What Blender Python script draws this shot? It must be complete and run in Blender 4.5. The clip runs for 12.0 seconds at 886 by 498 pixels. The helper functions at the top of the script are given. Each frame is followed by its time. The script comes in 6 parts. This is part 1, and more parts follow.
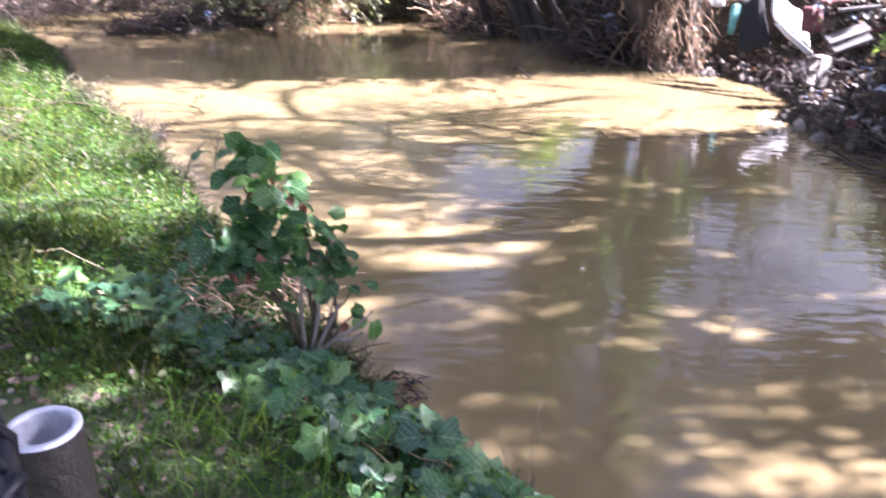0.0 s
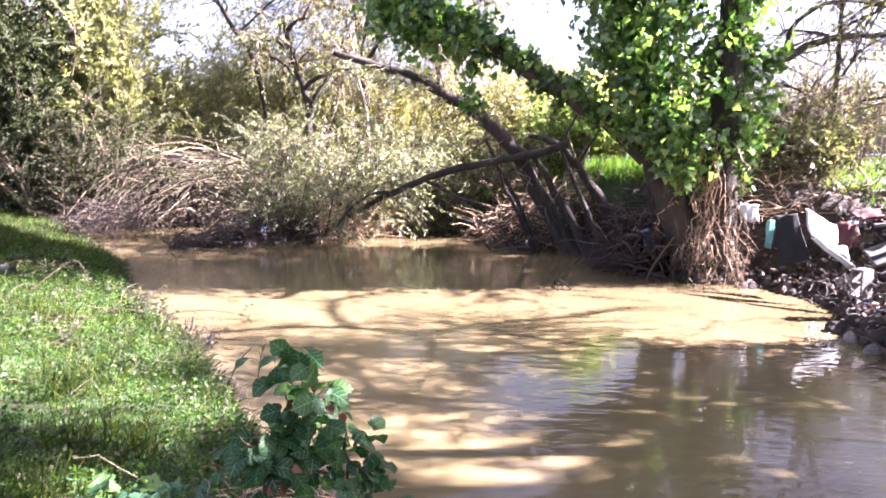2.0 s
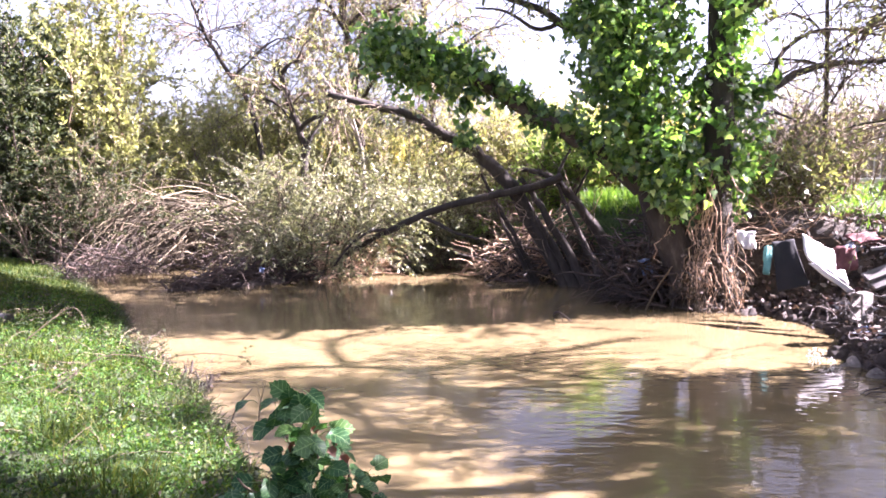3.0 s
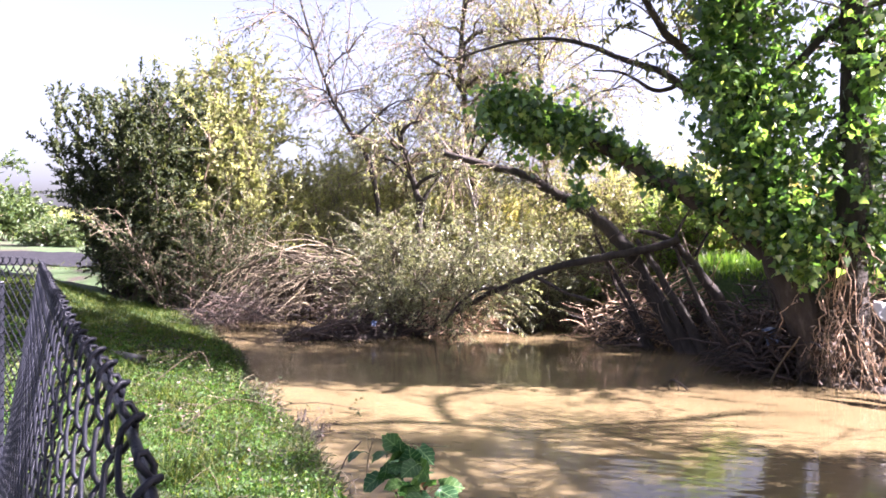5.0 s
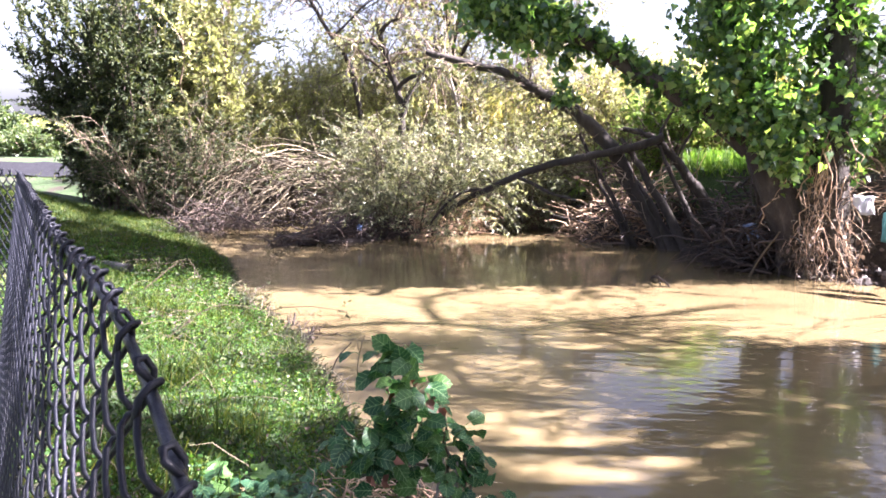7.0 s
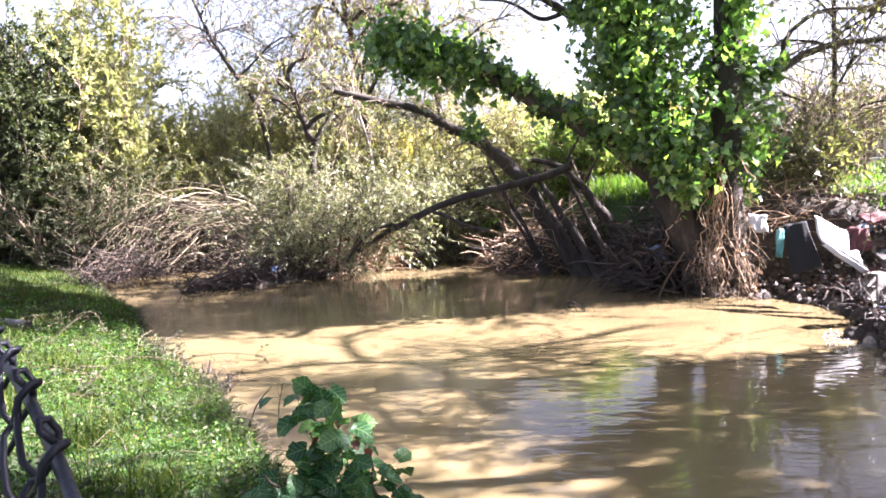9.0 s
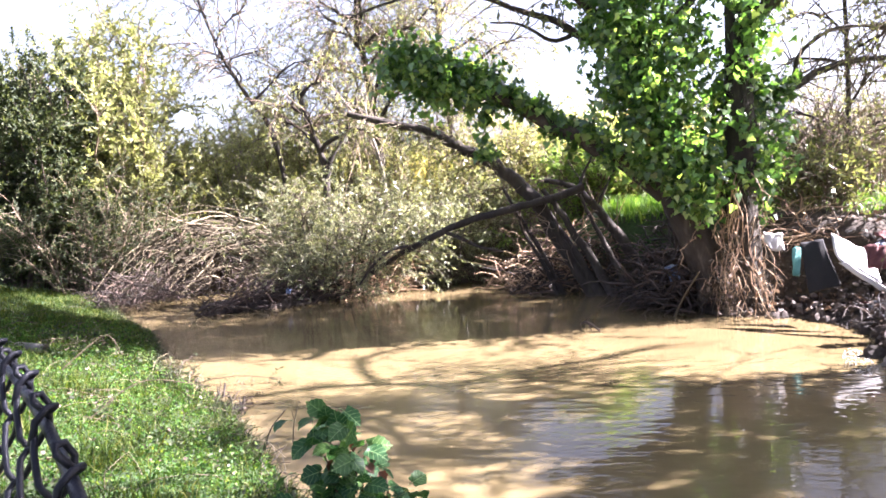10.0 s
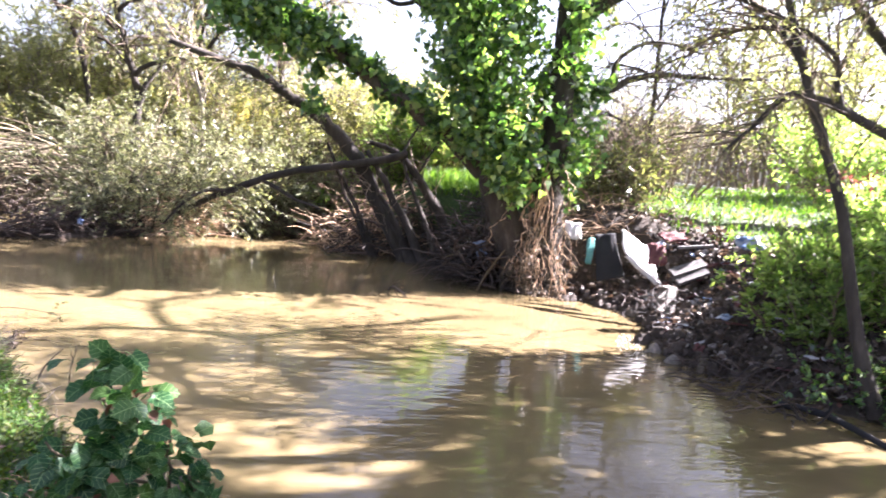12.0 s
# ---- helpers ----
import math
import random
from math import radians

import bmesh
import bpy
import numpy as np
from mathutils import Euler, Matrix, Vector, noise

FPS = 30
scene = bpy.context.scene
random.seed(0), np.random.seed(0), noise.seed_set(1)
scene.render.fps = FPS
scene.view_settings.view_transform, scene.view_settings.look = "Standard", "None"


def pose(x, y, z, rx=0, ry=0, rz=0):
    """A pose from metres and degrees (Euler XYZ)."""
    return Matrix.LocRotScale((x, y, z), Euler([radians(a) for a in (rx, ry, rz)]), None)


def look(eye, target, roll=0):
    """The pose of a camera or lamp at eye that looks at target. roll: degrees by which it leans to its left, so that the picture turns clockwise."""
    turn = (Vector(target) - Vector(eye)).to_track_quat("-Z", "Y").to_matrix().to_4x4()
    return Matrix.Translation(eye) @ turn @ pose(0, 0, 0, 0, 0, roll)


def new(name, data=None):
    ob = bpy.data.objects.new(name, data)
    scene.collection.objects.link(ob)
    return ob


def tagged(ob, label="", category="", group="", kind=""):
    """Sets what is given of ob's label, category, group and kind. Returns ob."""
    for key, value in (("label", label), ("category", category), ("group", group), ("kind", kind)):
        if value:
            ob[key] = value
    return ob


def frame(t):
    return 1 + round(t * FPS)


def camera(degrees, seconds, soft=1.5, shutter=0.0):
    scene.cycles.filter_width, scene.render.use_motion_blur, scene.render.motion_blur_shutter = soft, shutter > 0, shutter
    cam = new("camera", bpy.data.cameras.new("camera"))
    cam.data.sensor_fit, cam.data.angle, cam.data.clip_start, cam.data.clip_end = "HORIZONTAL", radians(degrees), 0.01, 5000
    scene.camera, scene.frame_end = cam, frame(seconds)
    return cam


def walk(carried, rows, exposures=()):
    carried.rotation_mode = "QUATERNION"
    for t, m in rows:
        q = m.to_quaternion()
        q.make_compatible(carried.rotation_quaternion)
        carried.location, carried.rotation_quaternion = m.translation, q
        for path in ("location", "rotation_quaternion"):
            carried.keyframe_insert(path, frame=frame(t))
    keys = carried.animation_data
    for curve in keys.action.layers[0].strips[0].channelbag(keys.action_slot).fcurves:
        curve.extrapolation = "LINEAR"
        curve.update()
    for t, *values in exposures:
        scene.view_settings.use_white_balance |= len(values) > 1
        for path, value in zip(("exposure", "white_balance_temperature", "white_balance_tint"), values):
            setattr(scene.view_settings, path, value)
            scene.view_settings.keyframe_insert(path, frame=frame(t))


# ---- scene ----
cam = camera(61.62, 12.0, soft=1.7, shutter=0.3)
ROWS = [
    (0, pose(0.023, 0.019, 1.7, 65.36, -1.90, -1.57)),
    (0.5, pose(0.023, 0.019, 1.7, 71.79, 1.42, 6.45)),
    (1, pose(0.023, 0.019, 1.7, 75.94, 5.08, 9.93)),
    (1.5, pose(0.023, 0.019, 1.7, 79.24, 0.12, 5.62)),
    (2, pose(0.023, 0.019, 1.7, 81.28, -1.48, 1.65)),
    (2.5, pose(0.023, 0.019, 1.7, 83.88, -0.35, 0.04)),
    (3, pose(0.023, 0.019, 1.7, 84.04, 0.13, 1.30)),
    (3.5, pose(0.023, 0.019, 1.7, 87.11, 0.58, 2.87)),
    (3.7, pose(0.023, 0.019, 1.7, 89.61, 0.99, 3.92)),
    (5.3, pose(0, 0, 1.7, 87.60, -0.76, 10.73)),
    (5.5, pose(0, 0, 1.7, 85.80, -0.16, 11.07)),
    (6, pose(0, 0, 1.7, 82.37, -0.25, 9.71)),
    (6.5, pose(0, 0, 1.7, 80.90, -0.01, 8.90)),
    (6.7, pose(0, 0, 1.7, 80.70, -0.11, 8.85)),
    (8.3, pose(0, 0, 1.7, 83.71, 2.83, 4.03)),
    (8.5, pose(0, 0, 1.7, 83.53, 2.48, 2.65)),
    (9, pose(0, 0, 1.7, 83.56, 2.03, 1.82)),
    (9.5, pose(0, 0, 1.7, 84.62, 2.41, 2.40)),
    (10, pose(0, 0, 1.7, 85.23, 2.59, 2.82)),
    (10.5, pose(0, 0, 1.7, 84.71, 3.19, 1.43)),
    (11, pose(0, 0, 1.7, 83.00, 3.79, -1.73)),
    (11.5, pose(0, 0, 1.7, 81.61, -2.04, -5.02)),
    (12, pose(0, 0, 1.7, 82.54, -5.81, -10.53)),
]
walk(cam, ROWS, [(0, 4.22, 5450, 36), (1.0, 4.3, 5550, 39), (1.5, 4.25, 5600, 38), (2.5, 4.01, 5650, 41), (3.5, 4.02, 5700, 41), (5.5, 3.62, 5750, 35), (6.5, 4.0, 5650, 33), (8.5, 3.95, 5680, 30), (10.0, 3.94, 5700, 30), (11.0, 3.95, 5750, 29), (12, 4.08, 5700, 28)])

# ---- light ----
SUN_AZ, SUN_EL = 81.0, 35.0
world = bpy.data.worlds.new("sky")
scene.world = world
world.use_nodes = True
wn = world.node_tree.nodes
sky = wn.new("ShaderNodeTexSky")
sky.sky_type = "NISHITA"
sky.sun_disc = False
sky.sun_elevation = radians(SUN_EL)
sky.sun_rotation = radians(SUN_AZ)
sky.dust_density = 3.0
sky.ozone_density = 0.5
haze = wn.new("ShaderNodeHueSaturation")
haze.inputs["Saturation"].default_value = 0.5
world.node_tree.links.new(sky.outputs[0], haze.inputs["Color"])
world.node_tree.links.new(haze.outputs[0], wn["Background"].inputs[0])
wn["Background"].inputs[1].default_value = 0.0265
sun_data = bpy.data.lights.new("sun", "SUN")
sun_data.energy, sun_data.angle, sun_data.color = 5.0, radians(0.53), (1.0, 0.92, 0.80)
sun = new("sun", sun_data)
sun_dir = Vector((math.sin(radians(SUN_AZ)) * math.cos(radians(SUN_EL)), math.cos(radians(SUN_AZ)) * math.cos(radians(SUN_EL)), math.sin(radians(SUN_EL))))
sun.matrix_world = look(sun_dir * 60, (0, 0, 0))


# ---- materials ----
def material(name):
    m = bpy.data.materials.new(name)
    m.use_nodes = True
    nt = m.node_tree
    return m, nt, nt.nodes["Principled BSDF"]


def ramp(nt, source, stops):
    r = nt.nodes.new("ShaderNodeValToRGB")
    el = r.color_ramp.elements
    while len(el) < len(stops):
        el.new(0.5)
    for e, (p, c) in zip(el, stops):
        e.position, e.color = p, (*c, 1)
    nt.links.new(source, r.inputs[0])
    return r.outputs[0]


def noise_tex(nt, scale, detail=4.0, rough=0.6, stretch=None):
    co = nt.nodes.new("ShaderNodeTexCoord")
    n = nt.nodes.new("ShaderNodeTexNoise")
    n.inputs["Scale"].default_value, n.inputs["Detail"].default_value, n.inputs["Roughness"].default_value = scale, detail, rough
    src = co.outputs["Object"]
    if stretch:
        mp = nt.nodes.new("ShaderNodeMapping")
        mp.inputs["Scale"].default_value = stretch
        nt.links.new(src, mp.inputs[0])
        src = mp.outputs[0]
    nt.links.new(src, n.inputs["Vector"])
    return n.outputs[0]


def mix_col(nt, fac, a, b, blend="MIX"):
    x = nt.nodes.new("ShaderNodeMix")
    x.data_type, x.blend_type = "RGBA", blend
    for sock, v in ((x.inputs[0], fac), (x.inputs[6], a), (x.inputs[7], b)):
        if isinstance(v, (int, float)):
            sock.default_value = v
        elif isinstance(v, tuple):
            sock.default_value = (*v, 1)
        else:
            nt.links.new(v, sock)
    return x.outputs[2]


def bump(nt, bsdf, source, strength, dist=0.02):
    b = nt.nodes.new("ShaderNodeBump")
    b.inputs["Strength"].default_value, b.inputs["Distance"].default_value = strength, dist
    nt.links.new(source, b.inputs["Height"])
    nt.links.new(b.outputs[0], bsdf.inputs["Normal"])


def math_node(nt, op, a, b=None):
    n = nt.nodes.new("ShaderNodeMath")
    n.operation = op
    for sock, v in zip(n.inputs, (a, b)):
        if isinstance(v, (int, float)):
            sock.default_value = v
        elif v is not None:
            nt.links.new(v, sock)
    return n.outputs[0]


def leaf_veins(nt):
    """Pale midrib and side veins of a leaf that lies along local x."""
    sep = nt.nodes.new("ShaderNodeSeparateXYZ")
    nt.links.new(nt.nodes.new("ShaderNodeTexCoord").outputs["Object"], sep.inputs[0])
    off = math_node(nt, "ABSOLUTE", sep.outputs[1])
    rib = math_node(nt, "LESS_THAN", off, 0.016)
    run = math_node(nt, "MULTIPLY", math_node(nt, "SUBTRACT", sep.outputs[0], math_node(nt, "MULTIPLY", off, 0.75)), 4.6)
    side = math_node(nt, "LESS_THAN", math_node(nt, "ABSOLUTE", math_node(nt, "SUBTRACT", math_node(nt, "FRACT", run), 0.5)), 0.045)
    return math_node(nt, "MULTIPLY", math_node(nt, "MAXIMUM", rib, side), 0.55)


def leaf_mat(name, stops, through_col, share=0.4, rough=0.45, per_object=False):
    """Leaf: a coat with gloss over a body that lets light through, coloured leaf by leaf."""
    m, nt, b = material(name)
    if per_object:
        src = nt.nodes.new("ShaderNodeObjectInfo").outputs["Random"]
    else:
        src = nt.nodes.new("ShaderNodeNewGeometry").outputs["Random Per Island"]
    col = ramp(nt, src, stops)
    vein = ramp(nt, noise_tex(nt, 5 if per_object else 60, 3), [(0.3, (0.75, 0.75, 0.75)), (0.7, (1.15, 1.15, 1.1))])
    col = mix_col(nt, 1.0, col, vein, "MULTIPLY")
    if per_object:
        col = mix_col(nt, leaf_veins(nt), col, (0.24, 0.36, 0.16))
    nt.links.new(col, b.inputs["Base Color"])
    b.inputs["Roughness"].default_value = rough
    tr = nt.nodes.new("ShaderNodeBsdfTranslucent")
    nt.links.new(mix_col(nt, 1.0, col, through_col, "MULTIPLY"), tr.inputs[0])
    mx = nt.nodes.new("ShaderNodeMixShader")
    mx.inputs[0].default_value = share
    nt.links.new(b.outputs[0], mx.inputs[1])
    nt.links.new(tr.outputs[0], mx.inputs[2])
    nt.links.new(mx.outputs[0], nt.nodes["Material Output"].inputs[0])
    return m


def rough_mat(name, stops, scale, rough=0.85, bump_s=0.5, bump_scale=None, stretch=None, metal=0.0, dist=0.02):
    m, nt, b = material(name)
    n1 = noise_tex(nt, scale, 6, 0.65, stretch)
    n2 = noise_tex(nt, scale * 0.23, 3, 0.5, stretch)
    base = ramp(nt, n1, stops)
    patch = ramp(nt, n2, [(0.35, (0.7, 0.7, 0.7)), (0.65, (1.2, 1.2, 1.2))])
    nt.links.new(mix_col(nt, 1.0, base, patch, "MULTIPLY"), b.inputs["Base Color"])
    b.inputs["Roughness"].default_value, b.inputs["Metallic"].default_value = rough, metal
    bump(nt, b, noise_tex(nt, bump_scale or scale * 2, 6, 0.7, stretch), bump_s, dist)
    return m


def twig_mat(name, stops, rough=0.8):
    m, nt, b = material(name)
    col = ramp(nt, nt.nodes.new("ShaderNodeNewGeometry").outputs["Random Per Island"], stops)
    grain = ramp(nt, noise_tex(nt, 45, 5), [(0.3, (0.55, 0.55, 0.55)), (0.7, (1.2, 1.2, 1.2))])
    nt.links.new(mix_col(nt, 1.0, col, grain, "MULTIPLY"), b.inputs["Base Color"])
    b.inputs["Roughness"].default_value = rough
    return m


M_IVY = leaf_mat("ivy_leaf", [(0.0, (0.0257, 0.0599, 0.022)), (0.45, (0.0641, 0.131, 0.0384)), (0.85, (0.143, 0.235, 0.0686)), (1.0, (0.342, 0.414, 0.179))], (2.3, 2.5, 0.8), 0.42, 0.30)
M_IVY.node_tree.nodes["Principled BSDF"].inputs["Specular IOR Level"].default_value = 0.8
M_IVY_NEAR = leaf_mat("ground_ivy_leaf", [(0.0, (0.024, 0.072, 0.036)), (0.7, (0.04, 0.12, 0.04)), (1.0, (0.104, 0.2, 0.04))], (1.8, 1.8, 0.8), 0.3, 0.35, True)
M_BUSH = leaf_mat("bush_leaf", [(0.0, (0.0162, 0.054, 0.0227)), (0.6, (0.0281, 0.0837, 0.027)), (1.0, (0.0594, 0.124, 0.027))], (1.6, 1.8, 0.8), 0.35, 0.45, True)
M_BUSH.node_tree.nodes["Principled BSDF"].inputs["Specular IOR Level"].default_value = 0.25
M_DEAD = leaf_mat("dead_leaf", [(0.0, (0.0576, 0.018, 0.0115)), (0.5, (0.115, 0.0432, 0.0252)), (1.0, (0.216, 0.13, 0.072))], (1.4, 1.0, 0.6), 0.2, 0.7)
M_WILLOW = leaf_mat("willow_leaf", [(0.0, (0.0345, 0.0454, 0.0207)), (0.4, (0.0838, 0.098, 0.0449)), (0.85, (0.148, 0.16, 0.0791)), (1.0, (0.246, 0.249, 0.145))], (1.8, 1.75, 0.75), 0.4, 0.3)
M_YELLOW = leaf_mat("autumn_leaf", [(0.0, (0.125, 0.142, 0.0525)), (0.5, (0.244, 0.26, 0.105)), (1.0, (0.393, 0.381, 0.195))], (1.4, 1.45, 0.85), 0.52, 0.5)
M_DARK = leaf_mat("dark_shrub_leaf", [(0.0, (0.0173, 0.0274, 0.013)), (0.6, (0.0432, 0.059, 0.0245)), (1.0, (0.108, 0.122, 0.054))], (1.7, 1.7, 0.8), 0.3, 0.6)
M_DARK.node_tree.nodes["Principled BSDF"].inputs["Specular IOR Level"].default_value = 0.25
M_REED = leaf_mat("tall_grass_blade", [(0.0, (0.132, 0.149, 0.0396)), (0.6, (0.248, 0.239, 0.0713)), (1.0, (0.38, 0.313, 0.143))], (1.7, 1.6, 0.7), 0.5, 0.6)
M_LUSH = leaf_mat("bright_bank_leaf", [(0.0, (0.0384, 0.09, 0.0128)), (0.6, (0.0832, 0.162, 0.0224)), (1.0, (0.166, 0.228, 0.0512))], (1.7, 1.8, 0.7), 0.45, 0.5)
M_GRASS = leaf_mat("grass_blade", [(0.0, (0.0118, 0.0275, 0.00361)), (0.5, (0.0334, 0.0619, 0.00721)), (0.8, (0.0713, 0.0963, 0.0129)), (1.0, (0.133, 0.129, 0.031))], (1.6, 1.7, 0.7), 0.4, 0.65)
M_GRASS.node_tree.nodes["Principled BSDF"].inputs["Specular IOR Level"].default_value = 0.25
M_WEED = leaf_mat("small_weed_leaf", [(0.0, (0.017, 0.05, 0.0101)), (0.5, (0.0397, 0.1, 0.0202)), (0.85, (0.0804, 0.155, 0.0324)), (1.0, (0.151, 0.22, 0.0576))], (2.2, 2.0, 0.6), 0.42, 0.55)
M_WEED.node_tree.nodes["Principled BSDF"].inputs["Specular IOR Level"].default_value = 0.2
# yellower, paler leaf with the sunlight on the bushes put into its colour
M_SUNLEAF = leaf_mat("sunlit_bush_leaf", [(0.0, (0.0983, 0.172, 0.051)), (0.6, (0.19, 0.287, 0.0926)), (1.0, (0.322, 0.412, 0.177))], (1.8, 1.8, 0.8), 0.6, 0.45)
M_PINE = leaf_mat("pine_leaf", [(0.0, (0.036, 0.0648, 0.0216)), (0.6, (0.072, 0.112, 0.036)), (1.0, (0.13, 0.166, 0.0648))], (1.6, 1.6, 0.7), 0.4, 0.5)
M_RED = leaf_mat("red_leaf", [(0.0, (0.202, 0.036, 0.0432)), (0.6, (0.302, 0.0864, 0.0864)), (1.0, (0.374, 0.202, 0.158))], (1.5, 1.0, 0.9), 0.4, 0.5)
M_BARK = rough_mat("willow_bark", [(0.3, (0.017, 0.0127, 0.00935)), (0.55, (0.0408, 0.0323, 0.0238)), (0.75, (0.102, 0.085, 0.0663))], 9, 0.9, 0.9, 22, (1, 1, 0.3), dist=0.03)
M_GREYBARK = rough_mat("smooth_grey_bark", [(0.3, (0.0223, 0.0174, 0.013)), (0.55, (0.0491, 0.0398, 0.0307)), (0.75, (0.0979, 0.0821, 0.0647))], 9, 0.9, 0.7, 22, (1, 1, 0.3), dist=0.03)
M_TWIG = twig_mat("bare_twig", [(0.0, (0.068, 0.0468, 0.0285)), (0.6, (0.166, 0.119, 0.076)), (1.0, (0.288, 0.223, 0.152))])
M_PALE = twig_mat("dry_dead_branch", [(0.0, (0.0321, 0.0239, 0.0126)), (0.55, (0.0822, 0.0626, 0.0331)), (0.85, (0.15, 0.12, 0.0678)), (1.0, (0.286, 0.239, 0.146))])
# wet twig tone, also darkened for the shade under bank and brush
M_ROOT = twig_mat("dark_wet_shaded_twig", [(0.0, (0.0151, 0.0105, 0.00749)), (0.6, (0.0454, 0.0297, 0.0204)), (1.0, (0.121, 0.0812, 0.0577))], 0.7)
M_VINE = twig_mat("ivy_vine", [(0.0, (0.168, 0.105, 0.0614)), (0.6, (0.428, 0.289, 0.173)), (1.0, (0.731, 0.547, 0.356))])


def ground_mat():
    m, nt, b = material("bank_soil")
    soil = ramp(nt, noise_tex(nt, 14, 8, 0.7), [(0.3, (0.02, 0.015, 0.011)), (0.55, (0.055, 0.042, 0.028)), (0.8, (0.12, 0.092, 0.066))])
    turf = ramp(nt, noise_tex(nt, 30, 6, 0.7), [(0.3, (0.022, 0.045, 0.012)), (0.6, (0.05, 0.09, 0.022)), (0.85, (0.11, 0.14, 0.045))])
    where = ramp(nt, noise_tex(nt, 0.9, 5, 0.6), [(0.38, (0, 0, 0)), (0.52, (1, 1, 1))])
    # no turf on the dumped rubble of the far bank
    sep = nt.nodes.new("ShaderNodeSeparateXYZ")
    nt.links.new(nt.nodes.new("ShaderNodeTexCoord").outputs["Object"], sep.inputs[0])
    bare = 1.0
    for axis_out, lo, hi in ((sep.outputs[0], 2.0, 2.4), (sep.outputs[0], 5.7, 5.2), (sep.outputs[1], 10.4, 9.6), (sep.outputs[1], 3.2, 4.2)):
        mr = nt.nodes.new("ShaderNodeMapRange")
        mr.inputs[1].default_value, mr.inputs[2].default_value = lo, hi
        nt.links.new(axis_out, mr.inputs[0])
        bare = math_node(nt, "MULTIPLY", mr.outputs[0], bare)
    where = mix_col(nt, bare, where, (0.0, 0.0, 0.0))
    nt.links.new(mix_col(nt, where, soil, turf), b.inputs["Base Color"])
    b.inputs["Roughness"].default_value = 0.95
    bump(nt, b, noise_tex(nt, 25, 8, 0.7), 0.8, 0.04)
    return m


def water_mat():
    m, nt, b = material("muddy_water")
    silt = ramp(nt, noise_tex(nt, 0.8, 5, 0.6), [(0.3, (0.108, 0.083, 0.041)), (0.7, (0.156, 0.120, 0.060))])
    nt.links.new(silt, b.inputs["Base Color"])
    b.inputs["Roughness"].default_value = 0.04
    b.inputs["IOR"].default_value = 1.33
    add = nt.nodes.new("ShaderNodeMath")
    add.operation = "ADD"
    nt.links.new(noise_tex(nt, 1.7, 2, 0.5, (0.6, 1.3, 1.0)), add.inputs[0])
    nt.links.new(math_node(nt, "MULTIPLY", noise_tex(nt, 9, 2, 0.45, (0.6, 1.4, 1.0)), 0.55), add.inputs[1])
    bump(nt, b, add.outputs[0], 0.11, 0.05)
    return m


def stone_mat():
    m, nt, b = material("rubble_stone")
    tone = ramp(nt, nt.nodes.new("ShaderNodeObjectInfo").outputs["Random"], [(0.0, (0.035, 0.026, 0.019)), (0.5, (0.085, 0.064, 0.048)), (0.8, (0.16, 0.13, 0.10)), (0.95, (0.36, 0.33, 0.29)), (1.0, (0.24, 0.10, 0.07))])
    spots = ramp(nt, noise_tex(nt, 7, 6, 0.65), [(0.3, (0.5, 0.48, 0.45)), (0.6, (1.0, 1.0, 1.0)), (0.8, (1.5, 1.45, 1.4))])
    nt.links.new(mix_col(nt, 1.0, tone, spots, "MULTIPLY"), b.inputs["Base Color"])
    b.inputs["Roughness"].default_value = 0.9
    bump(nt, b, noise_tex(nt, 20, 6, 0.7), 0.7, 0.03)
    return m


M_GROUND = ground_mat()
M_WATER = water_mat()
M_PATH = rough_mat("asphalt_path", [(0.3, (0.018, 0.018, 0.021)), (0.7, (0.036, 0.036, 0.04))], 30, 0.95, 0.4)
M_PATH.node_tree.nodes["Principled BSDF"].inputs["Specular IOR Level"].default_value = 0.03
M_CONC = rough_mat("weathered_concrete", [(0.3, (0.13, 0.118, 0.103)), (0.6, (0.206, 0.194, 0.173)), (0.8, (0.27, 0.254, 0.226))], 18, 0.9, 0.6, 60)
M_STONE = stone_mat()
M_MUD = rough_mat("dark_mud", [(0.3, (0.024, 0.0184, 0.0136)), (0.55, (0.056, 0.044, 0.032)), (0.8, (0.104, 0.08, 0.06))], 9, 0.8, 0.7, 25)
M_CHIP = twig_mat("rubble_chip", [(0.0, (0.0281, 0.0205, 0.0149)), (0.5, (0.0749, 0.0562, 0.0421)), (0.88, (0.169, 0.135, 0.112)), (1.0, (0.468, 0.43, 0.393))], 0.9)
# lit copy of the willow leaf: sunlight put into a paler colour
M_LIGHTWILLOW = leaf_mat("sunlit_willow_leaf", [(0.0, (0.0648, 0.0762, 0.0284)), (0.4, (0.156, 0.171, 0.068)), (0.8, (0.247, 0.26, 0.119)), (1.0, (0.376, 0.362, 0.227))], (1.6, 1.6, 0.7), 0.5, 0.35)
M_WHITE = rough_mat("white_panel", [(0.25, (0.247, 0.228, 0.209)), (0.45, (0.532, 0.522, 0.513)), (0.8, (0.684, 0.684, 0.684))], 5, 0.5, 0.2, 20)
M_TEAL = rough_mat("teal_cloth", [(0.3, (0.072, 0.23, 0.216)), (0.7, (0.158, 0.36, 0.331))], 14, 0.9, 0.5, 50)
M_GREYBOARD = rough_mat("grey_board", [(0.3, (0.0864, 0.0792, 0.072)), (0.7, (0.194, 0.18, 0.166))], 10, 0.8, 0.5, 30, (0.2, 1, 1))
